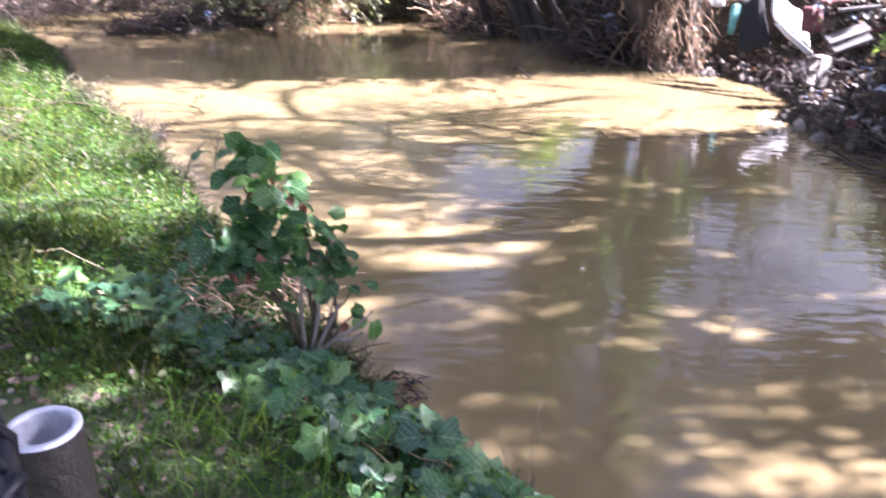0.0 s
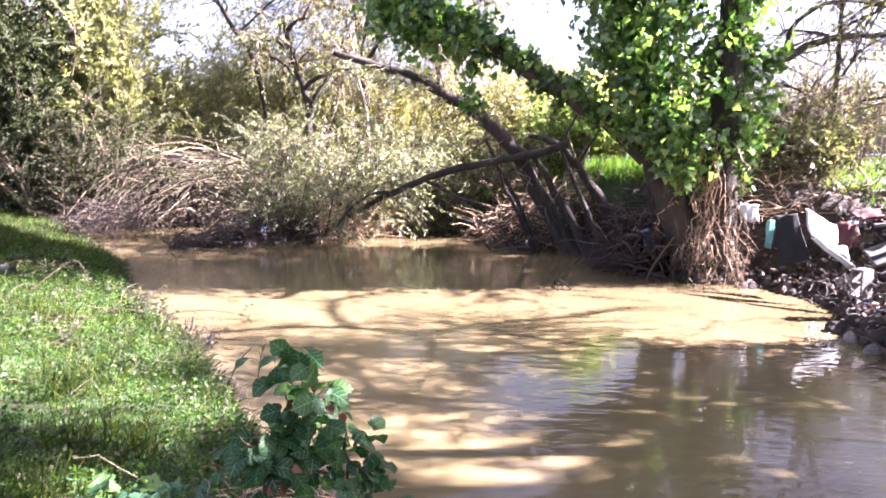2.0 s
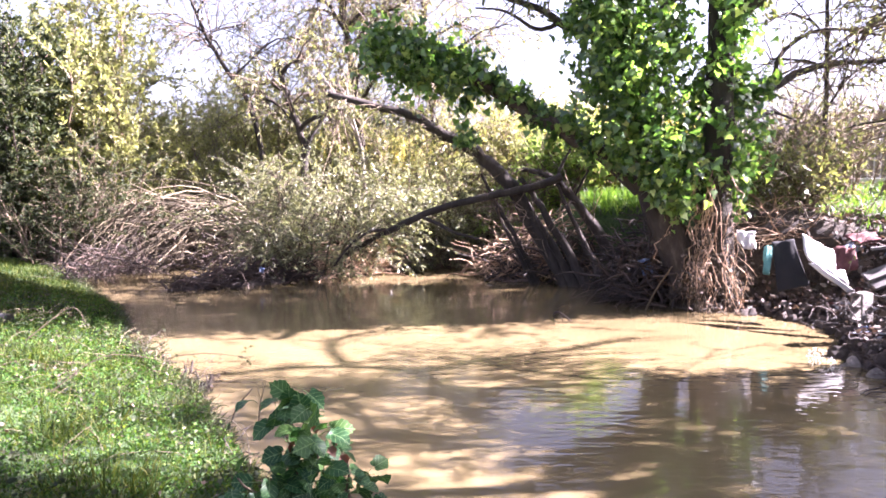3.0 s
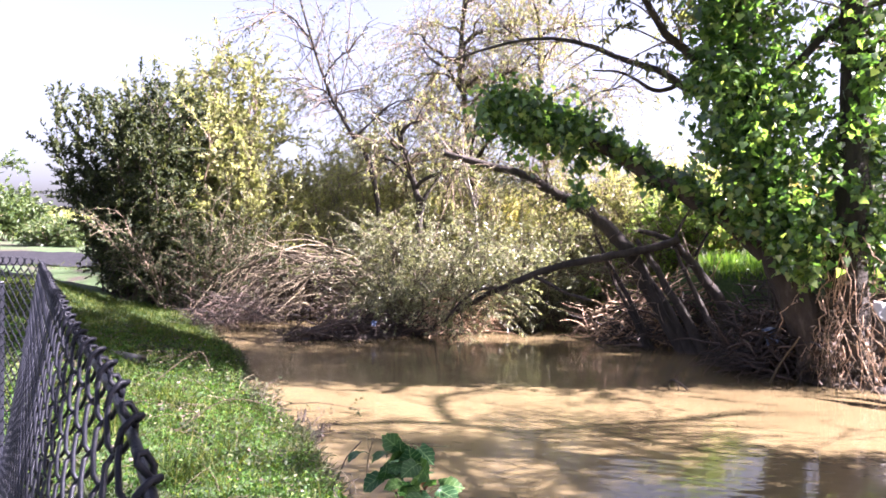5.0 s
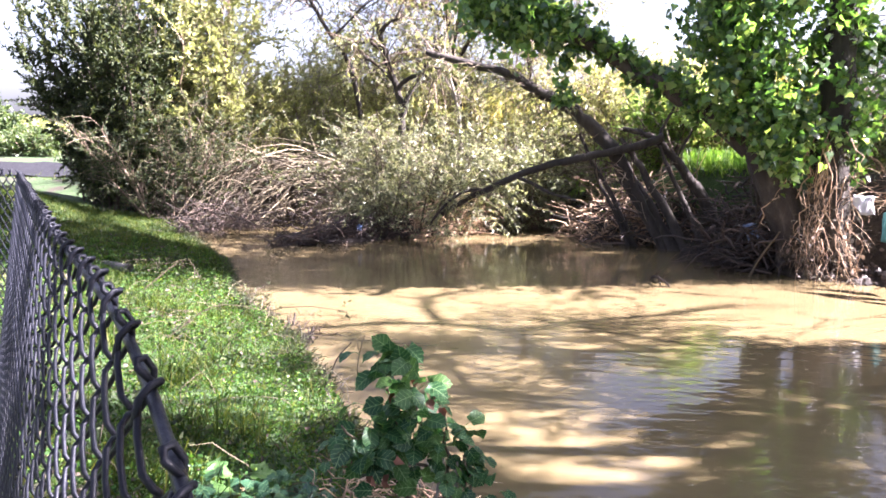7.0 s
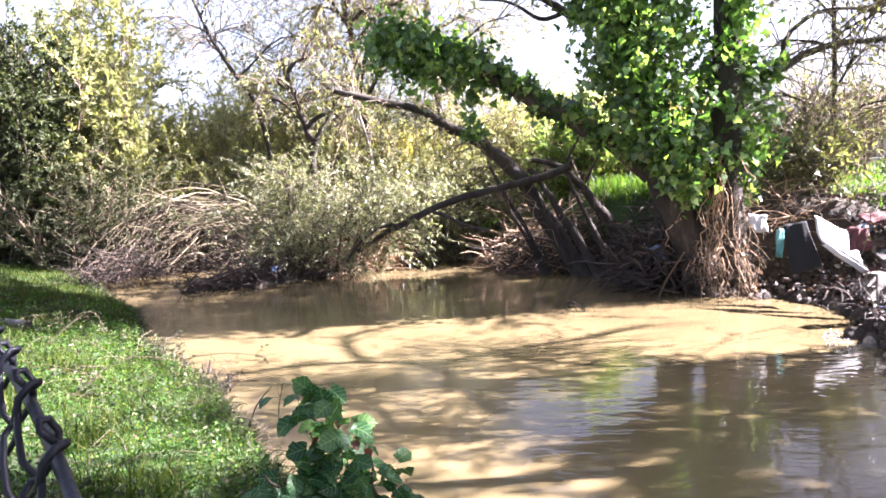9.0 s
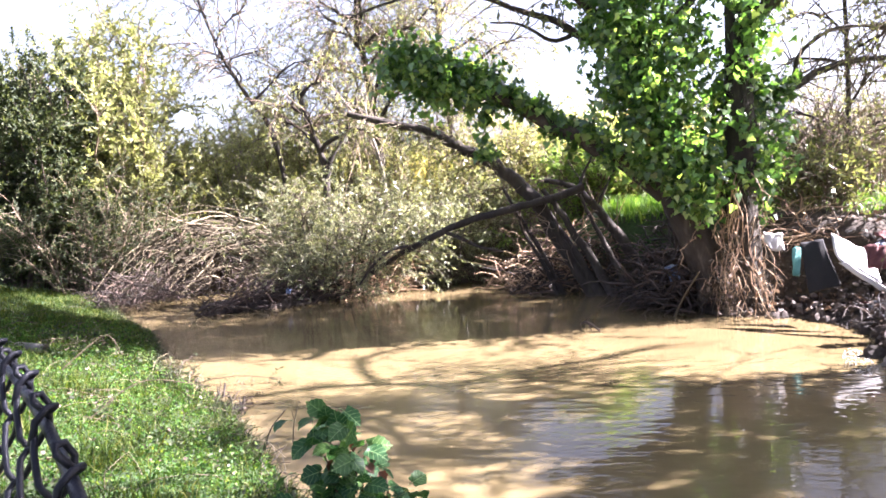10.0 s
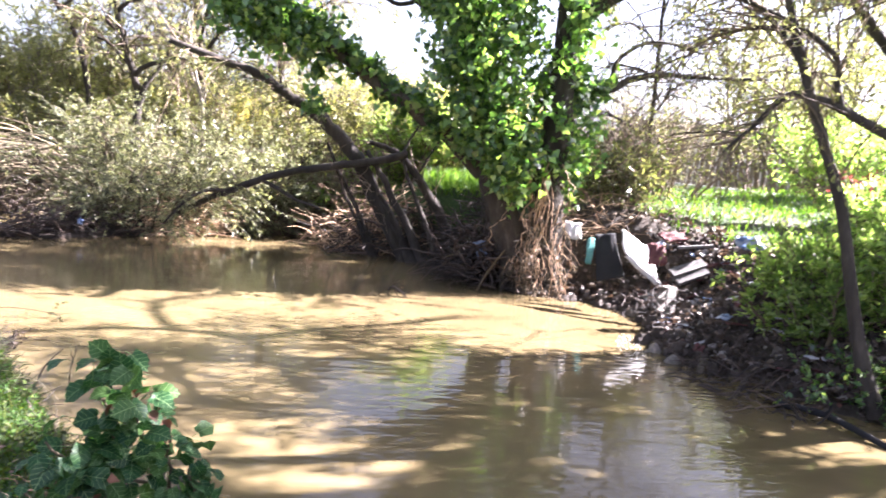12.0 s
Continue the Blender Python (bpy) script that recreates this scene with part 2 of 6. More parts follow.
M_LITTER = leaf_mat("old_leaf_litter", [(0.0, (0.036, 0.0252, 0.0194)), (0.5, (0.0936, 0.0648, 0.0468)), (0.85, (0.187, 0.144, 0.108)), (1.0, (0.302, 0.266, 0.223))], (1.2, 1.0, 0.8), 0.15, 0.75)
M_ROOTLEAF = leaf_mat("wet_brown_leaf", [(0.0, (0.02, 0.014, 0.01)), (1.0, (0.08, 0.05, 0.035))], (1.2, 1.0, 0.8), 0.15, 0.6)
M_SILVER = leaf_mat("silvery_willow_leaf", [(0.0, (0.075, 0.088, 0.05)), (0.4, (0.17, 0.19, 0.115)), (0.8, (0.27, 0.29, 0.19)), (1.0, (0.42, 0.43, 0.31))], (1.5, 1.5, 0.75), 0.45, 0.35)
M_SNAG = rough_mat("bleached_dead_wood", [(0.3, (0.12, 0.10, 0.08)), (0.55, (0.24, 0.21, 0.17)), (0.75, (0.38, 0.34, 0.29))], 9, 0.9, 0.7, 22, (1, 1, 0.3), dist=0.02)
M_BLACK = rough_mat("black_plastic", [(0.3, (0.0054, 0.0054, 0.0063)), (0.7, (0.0099, 0.0099, 0.0108))], 9, 0.85, 0.3, 30)
M_RAG = rough_mat("red_rag", [(0.3, (0.072, 0.0216, 0.0216)), (0.7, (0.158, 0.0576, 0.054))], 12, 0.9, 0.6, 40)
M_BLUE = rough_mat("blue_white_plastic", [(0.45, (0.0576, 0.101, 0.202)), (0.6, (0.288, 0.317, 0.36))], 8, 0.4, 0.3, 30)
M_VINYL = rough_mat("black_vinyl_wire", [(0.3, (0.005, 0.0055, 0.008)), (0.7, (0.012, 0.013, 0.019))], 40, 0.42, 0.15, 120)
M_VINYL.node_tree.nodes["Principled BSDF"].inputs["Specular IOR Level"].default_value = 0.16
M_PIPE = rough_mat("rusted_black_post", [(0.3, (0.006, 0.005, 0.0045)), (0.62, (0.015, 0.011, 0.009)), (0.8, (0.05, 0.0275, 0.015))], 16, 0.55, 0.4, 60)
M_GALV = rough_mat("bare_steel", [(0.3, (0.2, 0.21, 0.24)), (0.7, (0.4, 0.42, 0.46))], 20, 0.45, 0.3, 60, metal=0.6)
M_PVC = rough_mat("white_pipe", [(0.3, (0.4, 0.4, 0.4)), (0.7, (0.6, 0.6, 0.608))], 12, 0.4, 0.2, 30)
M_WOOD = rough_mat("grey_fence_wood", [(0.3, (0.115, 0.09, 0.072)), (0.7, (0.23, 0.194, 0.158))], 6, 0.9, 0.5, 20, (4, 4, 0.4))
M_WALL = rough_mat("pale_house_wall", [(0.3, (0.446, 0.418, 0.374)), (0.7, (0.533, 0.504, 0.461))], 2, 0.9, 0.2, 40)
M_ROOF = rough_mat("roof_shingle", [(0.3, (0.115, 0.0936, 0.0792)), (0.7, (0.187, 0.158, 0.137))], 5, 0.9, 0.4, 12)
M_FOAM = rough_mat("water_foam", [(0.3, (0.6, 0.58, 0.54)), (0.7, (0.8, 0.79, 0.77))], 25, 0.5, 0.5, 60)


# ---- builders ----
rng = np.random.default_rng(7)


def mesh_of(name, chunks, mat, smooth=True):
    """One mesh from chunks of (points, faces)."""
    me = bpy.data.meshes.new(name)
    vs, loops, starts, off, pos = [], [], [], 0, 0
    for v, f in chunks:
        v, f = np.asarray(v, float).reshape(-1, 3), np.asarray(f, int)
        vs.append(v)
        loops.append((f + off).ravel())
        starts.append(pos + np.arange(len(f)) * f.shape[1])
        off += len(v)
        pos += f.size
    vs, loops, starts = np.concatenate(vs), np.concatenate(loops), np.concatenate(starts)
    me.vertices.add(len(vs))
    me.vertices.foreach_set("co", vs.astype(np.float32).ravel())
    me.loops.add(len(loops))
    me.loops.foreach_set("vertex_index", loops.astype(np.int32))
    me.polygons.add(len(starts))
    me.polygons.foreach_set("loop_start", starts.astype(np.int32))
    if smooth:
        me.polygons.foreach_set("use_smooth", np.ones(len(starts), bool))
    me.materials.append(mat)
    me.update(calc_edges=True)
    me.validate()
    return me


def thing(name, label, category, at=(0, 0, 0), group="", kind=""):
    ob = new(name)
    ob.location = at
    return tagged(ob, label, category, group, kind)


def part(name, chunks, mat, parent=None, label="", smooth=True, kind=""):
    """A mesh object under a thing or part; its points are given in the world."""
    ob = new(name, mesh_of(name, chunks, mat, smooth))
    if parent is not None:
        ob.parent = parent
        base = parent.location.copy()
        up = parent.parent
        while up is not None:
            base += up.location
            up = up.parent
        ob.matrix_parent_inverse = Matrix.Translation(-base)
    return tagged(ob, label, kind=kind)


def whole(name, chunks, mat, label, category, group="", kind="", smooth=True):
    return tagged(new(name, mesh_of(name, chunks, mat, smooth)), label, category, group, kind)


def unit(a):
    return a / (np.linalg.norm(a, axis=-1, keepdims=True) + 1e-9)


def smooth_path(pts, k):
    """Catmull-Rom through the points, k samples."""
    p = np.asarray(pts, float)
    q = np.vstack([2 * p[0] - p[1], p, 2 * p[-1] - p[-2]])
    t = np.linspace(0, len(p) - 1 - 1e-6, k)
    i = t.astype(int)
    u = (t - i)[:, None]
    a, b, c, d = q[i], q[i + 1], q[i + 2], q[i + 3]
    return 0.5 * (2 * b + (c - a) * u + (2 * a - 5 * b + 4 * c - d) * u * u + (3 * b - a - 3 * c + d) * u ** 3)


def tubes(paths, radii, sides=4, rough=0.0):
    """Tubes along many paths (n, k, 3) with radii (n, k)."""
    p = np.asarray(paths, float)
    if p.ndim == 2:
        p = p[None]
    n, k, _ = p.shape
    r = np.broadcast_to(np.asarray(radii, float), (n, k))
    t = unit(np.gradient(p, axis=1))
    mean = unit(t.mean(1))
    ref = np.where(np.abs(mean[:, 2:3]) > 0.8, [[1.0, 0.15, 0.0]], [[0.0, 0.1, 1.0]])[:, None, :]
    u = unit(np.cross(t, ref))
    w = np.cross(t, u)
    a = np.arange(sides) * 2 * np.pi / sides
    rr = r[..., None] * (1 + rough * rng.normal(size=(n, k, sides)) if rough else 1.0) * np.ones(sides)
    v = p[:, :, None, :] + rr[..., None] * (np.cos(a)[:, None] * u[:, :, None, :] + np.sin(a)[:, None] * w[:, :, None, :])
    idx = np.arange(n * k * sides).reshape(n, k, sides)
    nx = np.roll(idx, -1, 2)
    f = np.stack([idx[:, :-1], nx[:, :-1], nx[:, 1:], idx[:, 1:]], -1).reshape(-1, 4)
    return v.reshape(-1, 3), f


def caps(path, radius, sides, closed=True):
    """The two end discs of a tube, as fans."""
    out = []
    p = np.asarray(path, float)
    for e, q in ((0, 1), (-1, -2)):
        t = unit(p[e] - p[q])
        ref = np.array([1.0, 0.15, 0.0]) if abs(t[2]) > 0.8 else np.array([0.0, 0.1, 1.0])
        u = unit(np.cross(t, ref))
        w = np.cross(t, u)
        a = np.arange(sides) * 2 * np.pi / sides
        rim = p[e] + radius * (np.cos(a)[:, None] * u + np.sin(a)[:, None] * w)
        v = np.vstack([p[e][None] + t * radius * 0.15, rim])
        i = np.arange(sides)
        out.append((v, np.stack([np.zeros(sides, int), 1 + i, 1 + (i + 1) % sides], -1)))
    return out


LEAF_LONG = (np.array([[0, 0, 0], [0.45, 0.5, 0.06], [1, 0, -0.05], [0.45, -0.5, 0.06]]), [[0, 1, 2, 3]])
LEAF_OVAL = (np.array([[0, 0, 0], [0.25, 0.42, 0.07], [0.65, 0.40, 0.05], [1, 0, -0.1], [0.65, -0.40, 0.05], [0.25, -0.42, 0.07]]), [[0, 1, 2, 3], [0, 3, 4, 5]])
LEAF_IVY = (np.array([[0.0, 0.0, 0.02], [-0.16, 0.26, 0.03], [0.10, 0.56, -0.04], [0.36, 0.34, 0.03], [0.98, 0.0, -0.10], [0.36, -0.34, 0.03], [0.10, -0.56, -0.04], [-0.16, -0.26, 0.03]]), [[0, 1, 2, 3], [0, 3, 4, 5], [0, 5, 6, 7]])
LEAF_HEART = (np.array([[0.0, 0.0, 0.03], [-0.12, 0.24, 0.06], [0.10, 0.50, 0.02], [0.45, 0.42, -0.02], [1.0, 0.0, -0.14], [0.45, -0.42, -0.02], [0.10, -0.50, 0.02], [-0.12, -0.24, 0.06], [0.5, 0.0, -0.03]]), [[0, 1, 2, 3], [0, 3, 8, 8], [8, 3, 4, 4], [8, 4, 5, 5], [0, 8, 5, 5], [0, 5, 6, 7]])
BLADE = (np.array([[0, 0.5, 0], [0.35, 0.42, 0.09], [0.75, 0.25, 0.10], [1, 0, -0.05], [0.75, -0.25, 0.10], [0.35, -0.42, 0.09], [0, -0.5, 0]]), [[0, 1, 5, 6], [1, 2, 4, 5], [2, 3, 4, 4]])


def stamp(shape, at, along, length, width, tilt=None, bend=1.0):
    """Many copies of a leaf shape: base at, axis along, random turn or the up-vector tilt."""
    tv, tf = shape
    at, x = np.asarray(at, float), unit(np.asarray(along, float))
    n = len(at)
    up = rng.normal(size=(n, 3)) if tilt is None else np.asarray(tilt, float)
    y = unit(np.cross(up, x))
    z = np.cross(x, y)
    length, width = np.broadcast_to(length, n)[:, None, None], np.broadcast_to(width, n)[:, None, None]
    v = at[:, None] + length * tv[None, :, 0:1] * x[:, None] + width * tv[None, :, 1:2] * y[:, None] + bend * length * tv[None, :, 2:3] * z[:, None]
    out = []
    tri = [f[:3] for f in tf if f[2] == f[3]]
    quad = [f for f in tf if f[2] != f[3]]
    step = (np.arange(n) * len(tv))[:, None, None]
    faces = [(np.array(q)[None] + step).reshape(-1, len(q[0])) for q in (quad, tri) if q]
    return v.reshape(-1, 3), faces


def leaf_chunks(*args, **kw):
    v, faces = stamp(*args, **kw)
    if len(faces) == 1:
        return [(v, faces[0])]
    # triangles are written as quads with a doubled corner split away
    q, t = faces
    return [("mixed", v, q, t)]


def mixed(chunks):
    """Flattens leaf chunks of quads and triangles into triangles."""
    out = []
    for c in chunks:
        if len(c) == 2:
            out.append(c)
        else:
            _, v, q, t = c
            f = np.concatenate([q[:, [0, 1, 2]], q[:, [0, 2, 3]], t])
            out.append((v, f))
    return out


def arcs(base, tip, k=6, sag=0.0, wob=0.03):
    """Bent paths from base (n,3) to tip (n,3); sag pulls the middle down (or up if negative)."""
    base, tip = np.asarray(base, float), np.asarray(tip, float)
    n = len(base)
    s = np.linspace(0, 1, k)[None, :, None]
    p = base[:, None] * (1 - s) + tip[:, None] * s
    size = np.linalg.norm(tip - base, axis=1)[:, None, None]
    p[:, :, 2:3] -= np.broadcast_to(sag, n)[:, None, None] * 4 * s * (1 - s) * size
    p[:, 1:] += np.cumsum(rng.normal(size=(n, k - 1, 3)) * wob, 1) * size
    return p


def along_paths(paths, per, lo=0.2, hi=1.0):
    """Random places on paths with the direction there."""
    n, k, _ = paths.shape
    s = rng.uniform(lo, hi, (n, per)) * (k - 1.001)
    i = s.astype(int)
    u = (s - i)[..., None]
    r = np.arange(n)[:, None]
    a, b = paths[r, i], paths[r, i + 1]
    return (a * (1 - u) + b * u).reshape(-1, 3), unit(b - a).reshape(-1, 3)


def twigs_on(paths, per, length, spread=0.9, droop=0.3, lo=0.25, hi=1.0, k=5, wob=0.03):
    p, d = along_paths(paths, per, lo, hi)
    n = len(p)
    way = unit(d + spread * rng.normal(size=(n, 3)))
    way[:, 2] -= droop
    tip = p + unit(way) * (length * rng.uniform(0.5, 1.3, n))[:, None]
    return arcs(p, tip, k, sag=-0.06, wob=wob)


def disc(n, cx, cy, rx, ry, turn=0.0):
    a, r = rng.uniform(0, 2 * np.pi, n), np.sqrt(rng.uniform(0, 1, n))
    x, y = rx * r * np.cos(a), ry * r * np.sin(a)
    c, s = math.cos(turn), math.sin(turn)
    return cx + c * x - s * y, cy + s * x + c * y


# ---- the lie of the land ----
NEAR_BANK = [(30, -45), (9, -14), (4.5, -5), (2.6, -1.2), (1.5, 0.35), (0.75, 1.3), (0.37, 1.82), (0.0, 2.15), (-0.26, 2.65), (-0.45, 2.95), (-1.45, 4.55), (-1.97, 5.5), (-2.65, 6.4), (-3.3, 7.2), (-3.65, 8.0), (-4.15, 8.9), (-4.85, 9.8), (-5.6, 10.8), (-6.2, 12.2), (-7.4, 13.9), (-9.5, 15.4), (-14, 16.5), (-30, 19.3), (-70, 25.2)]
FAR_BANK = [(-70, 26), (-30, 20), (-14, 17), (-8, 15.9), (-4.9, 15.0), (-2.5, 14.0), (-0.5, 13.75), (0.7, 13.7), (1.2, 12.8), (1.75, 11.5), (2.5, 11.1), (2.8, 10.2), (2.75, 9.2), (3.0, 8.95), (3.6, 8.85), (3.98, 8.25), (4.0, 7.7), (3.72, 7.1), (3.5, 6.4), (3.65, 5.95), (4.05, 5.5), (4.2, 4.95), (4.7, 4.3), (5.4, 2.2), (6.5, -2), (10, -11), (20, -25), (50, -55)]


def edge_distance(x, y, line):
    d = np.full(x.shape, 1e9)
    for (ax, ay), (bx, by) in zip(line[:-1], line[1:]):
        ux, uy = bx - ax, by - ay
        t = np.clip(((x - ax) * ux + (y - ay) * uy) / (ux * ux + uy * uy), 0, 1)
        d = np.minimum(d, np.hypot(x - ax - t * ux, y - ay - t * uy))
    return d


def in_creek(x, y):
    poly = NEAR_BANK + FAR_BANK
    inside = np.zeros(x.shape, bool)
    j = len(poly) - 1
    for i in range(len(poly)):
        (xi, yi), (xj, yj) = poly[i], poly[j]
        cut = ((yi > y) != (yj > y)) & (x < (xj - xi) * (y - yi) / ((yj - yi) or 1e-9) + xi)
        inside ^= cut
        j = i
    return inside


def ease(a):
    a = np.clip(a, 0, 1)
    return a * a * (3 - 2 * a)


def land(x, y):
    """Height of the ground: creek bed, grassy near bank, steeper far bank."""
    x, y = np.atleast_1d(np.asarray(x, float)), np.atleast_1d(np.asarray(y, float))
    dn, df = edge_distance(x, y, NEAR_BANK), edge_distance(x, y, FAR_BANK)
    wet = in_creek(x, y)
    near = dn < df
    far = ease((y - 5.5) / 3.5)
    rise_n = 0.06 * ease(dn / 0.12) + 0.30 * (1 - far) * ease(dn / 2.1) + 0.58 * far * np.clip(dn / 2.6, 0, 1) + 0.12 * ease((dn - 1.5) / 3) - 0.28 * far * ease((dn - 4) / 5)
    right = ease((x - 0.6) / 1.4)
    cliff = right * ease((y - 8.9) / 0.8) * ease((14.5 - y) / 1.5)
    rise_f = 0.06 * ease(df / 0.1) + (0.25 + 0.62 * right + 0.22 * cliff) * ease(df / (1.5 - 1.0 * cliff)) + 0.42 * ease((df - 1.2) / 7)
    z = np.where(near, rise_n, rise_f)
    z = np.where(wet, -0.45 * ease(np.minimum(dn, df) / 0.7), z)
    ripple = 0.035 * np.sin(2.3 * x + 1.1 * y) * np.sin(1.7 * y - 0.6 * x) + 0.018 * np.sin(6.1 * x - 2.2 * y) * np.sin(5.3 * y + 1.9 * x)
    return z + np.where(wet, 0, ripple * ease(np.minimum(dn, df) / 0.8))


def axis(lo, hi, fine_lo, fine_hi, step):
    mid = np.arange(fine_lo, fine_hi + 1e-6, step)
    a = fine_lo - np.geomspace(step, fine_lo - lo, 40)[::-1]
    b = fine_hi + np.geomspace(step, hi - fine_hi, 40)
    return np.concatenate([a, mid, b])


gx, gy = axis(-420, 420, -7, 6, 0.1), axis(-300, 600, -1.5, 16, 0.1)
GX, GY = np.meshgrid(gx, gy)
gz = land(GX.ravel(), GY.ravel())
gi = np.arange(GX.size).reshape(GX.shape)
quads = np.stack([gi[:-1, :-1], gi[:-1, 1:], gi[1:, 1:], gi[1:, :-1]], -1).reshape(-1, 4)
whole("ground", [(np.stack([GX.ravel(), GY.ravel(), gz], 1), quads)], M_GROUND, "soil banks of a creek with patchy turf", "ground", kind="structure")
wx, wy = np.linspace(-70, 50, 61), np.linspace(-55, 28, 43)
WX, WY = np.meshgrid(wx, wy)
wi = np.arange(WX.size).reshape(WX.shape)
wq = np.stack([wi[:-1, :-1], wi[:-1, 1:], wi[1:, 1:], wi[1:, :-1]], -1).reshape(-1, 4)
keep = (edge_distance(WX.ravel(), WY.ravel(), NEAR_BANK) < 4) | (edge_distance(WX.ravel(), WY.ravel(), FAR_BANK) < 4) | in_creek(WX.ravel(), WY.ravel())
wq = wq[keep[wq].all(1)]
whole("water", [(np.stack([WX.ravel(), WY.ravel(), np.zeros(WX.size)], 1), wq)], M_WATER, "muddy brown creek water with faint ripples", "water", kind="structure")


def on_land(x, y, lift=0.0):
    return np.stack([x, y, land(x, y) + lift], 1)


# ---- kinds of plants ----
def shrub(name, label, category, cx, cy, rx, ry, height, stems, twigs, leaves, leaf, leaf_size, wood, lean=(0, 0), spread=0.6, droop=0.2, twig_len=0.7, z0=None, wide=None, shape=LEAF_LONG, r0=0.02, group="", turn=0.0, low=0.2):
    """Many stems from a patch of ground, arching out, with twigs and small leaves."""
    ob = thing(name, label, category, (cx, cy, float(land(cx, cy)[0]) if z0 is None else z0), group)
    x, y = disc(stems, cx, cy, rx * 0.75, ry * 0.75, turn)
    base = on_land(x, y, -0.03) if z0 is None else np.stack([x, y, np.full(stems, z0)], 1)
    out = np.stack([x - cx, y - cy], 1) * spread
    tip = base.copy()
    tip[:, :2] += out + np.array(lean) + rng.normal(size=(stems, 2)) * 0.25
    tip[:, 2] = base[:, 2] + height * rng.uniform(0.5, 1.05, stems) * (1 - 0.35 * ((x - cx) ** 2 / rx ** 2 + (y - cy) ** 2 / ry ** 2))
    main = arcs(base, tip, 7, sag=-0.08, wob=0.03)
    rad = r0 * rng.uniform(0.6, 1.3, stems)[:, None] * np.linspace(1, 0.25, 7)[None]
    for path, w in zip(main, rad):
        part("stem", [tubes(path, w[None], 5)], wood, ob)
    tw = twigs_on(main, twigs, twig_len, 0.8, droop, lo=low)
    part("twig", [tubes(tw, np.linspace(0.007, 0.002, 5)[None] * r0 / 0.02, 3)], wood, ob, kind="stuff")
    if leaves:
        p, d = along_paths(tw, leaves, 0.1, 1.0)
        way = d + 0.8 * rng.normal(size=p.shape)
        way[:, 2] -= droop
        size = leaf_size * rng.uniform(0.6, 1.3, len(p))
        part("crown", mixed(leaf_chunks(shape, p, way, size, size * (wide or 0.22))), leaf, ob, kind="stuff")
    return ob


def limb(paths_pts, r0, r1, k=14, sides=9):
    p = smooth_path(paths_pts, k)
    return p, np.linspace(r0, r1, k)


def trunk_part(name, pts, r0, r1, mat, parent, k=16, sides=10, label=""):
    p, r = limb(pts, r0, r1, k)
    p[1:-1] += rng.normal(size=(k - 2, 3)) * r0 * 0.10
    return part(name, [tubes(p, r[None], sides, 0.05)] + caps(p, r1, sides)[1:], mat, parent, label), p


# ---- chain-link fence on the near bank ----
FENCE_A = np.array([0.735, -0.824])
CORNER = np.array([-2.04, 2.59])
FENCE_B = np.array([-4.2, 3.74])
TOP = 1.603


def picket_chunks(height, pitch, rise, wire, deep, sides):
    """One flattened spiral wire of the mesh with a hooked upper end; local x along the fence, z up from 0."""
    n = 2 * int(height / rise / 2)
    step = height / n
    pts = []
    for i in range(n):
        a, b = (0.0, pitch) if i % 2 == 0 else (pitch, 0.0)
        face = deep if i % 2 == 0 else -deep
        for f, y in ((0.0, 0.0), (0.14, 0.8), (0.5, 1.0), (0.86, 0.8)):
            pts.append((a + (b - a) * f, face * y, (i + f) * step))
    pts += [(0.0, 0.0, height), (0.003, deep * 0.9, height + 0.004), (0.008, deep, height + 0.007), (0.014, 0.0, height + 0.007), (0.015, -deep * 1.0, height + 0.0), (0.012, -deep * 1.1, height - 0.014)]
    return [tubes(np.array(pts), wire, sides)]


def bow(at, way):
    """The mesh bellies a little towards the creek and is pulled back at the post."""
    s = float(at @ way)
    return 0.008 * math.exp(-((s - 0.6) / 0.3) ** 2) - 0.022 * math.exp(-((s + 0.08) / 0.25) ** 2)


def droop(at, way):
    """The top sags where a stretch has lost its rail."""
    return 0.05 * math.exp(-((float(at @ way) - 0.12) / 0.2) ** 2)


def fence_run(owner, a, b, lean, pitch, rise, wire, deep, sides, bows):
    """Wires of one straight run between two plan points; the foot stands lean metres off the top line."""
    way = unit(b - a)
    side = np.array([way[1], -way[0]])
    n = int(np.linalg.norm(b - a) / pitch)
    height = 1.22
    tilt = math.atan2(lean, height)
    me = mesh_of("wire", picket_chunks(height / math.cos(tilt), pitch, rise, wire, deep, sides), M_VINYL)
    x = Vector((*way, 0))
    z = Vector((*(-side * math.sin(tilt)), math.cos(tilt)))
    y = z.cross(x)
    for i in range(n):
        flat = a + way * pitch * (i + i % 2) + side * (lean + (bow(a + way * pitch * i, way) + 0.001) * bows)
        ob = new("wire", me)
        ob.parent = owner
        drop = 0.003 * math.sin(i * 0.37) - 0.06 * bows * i / n - droop(a + way * pitch * i, way) * bows
        s = 1 - 2 * (i % 2)
        ob.matrix_basis = Matrix(((s * x[0], s * y[0], z[0], flat[0]), (s * x[1], s * y[1], z[1], flat[1]), (s * x[2], s * y[2], z[2], TOP - height + drop - 0.06 * (1 - bows)), (0, 0, 0, 1)))


fence = thing("chain_link_fence", "black vinyl chain-link fence leaning beside the creek bank", "fence")
fence_run(fence, FENCE_A, CORNER, -0.20, 0.044, 0.034, 0.0021, 0.0055, 7, 1.0)
fence_run(fence, CORNER, FENCE_B, -0.02, 0.034, 0.026, 0.0026, 0.004, 5, 0.0)


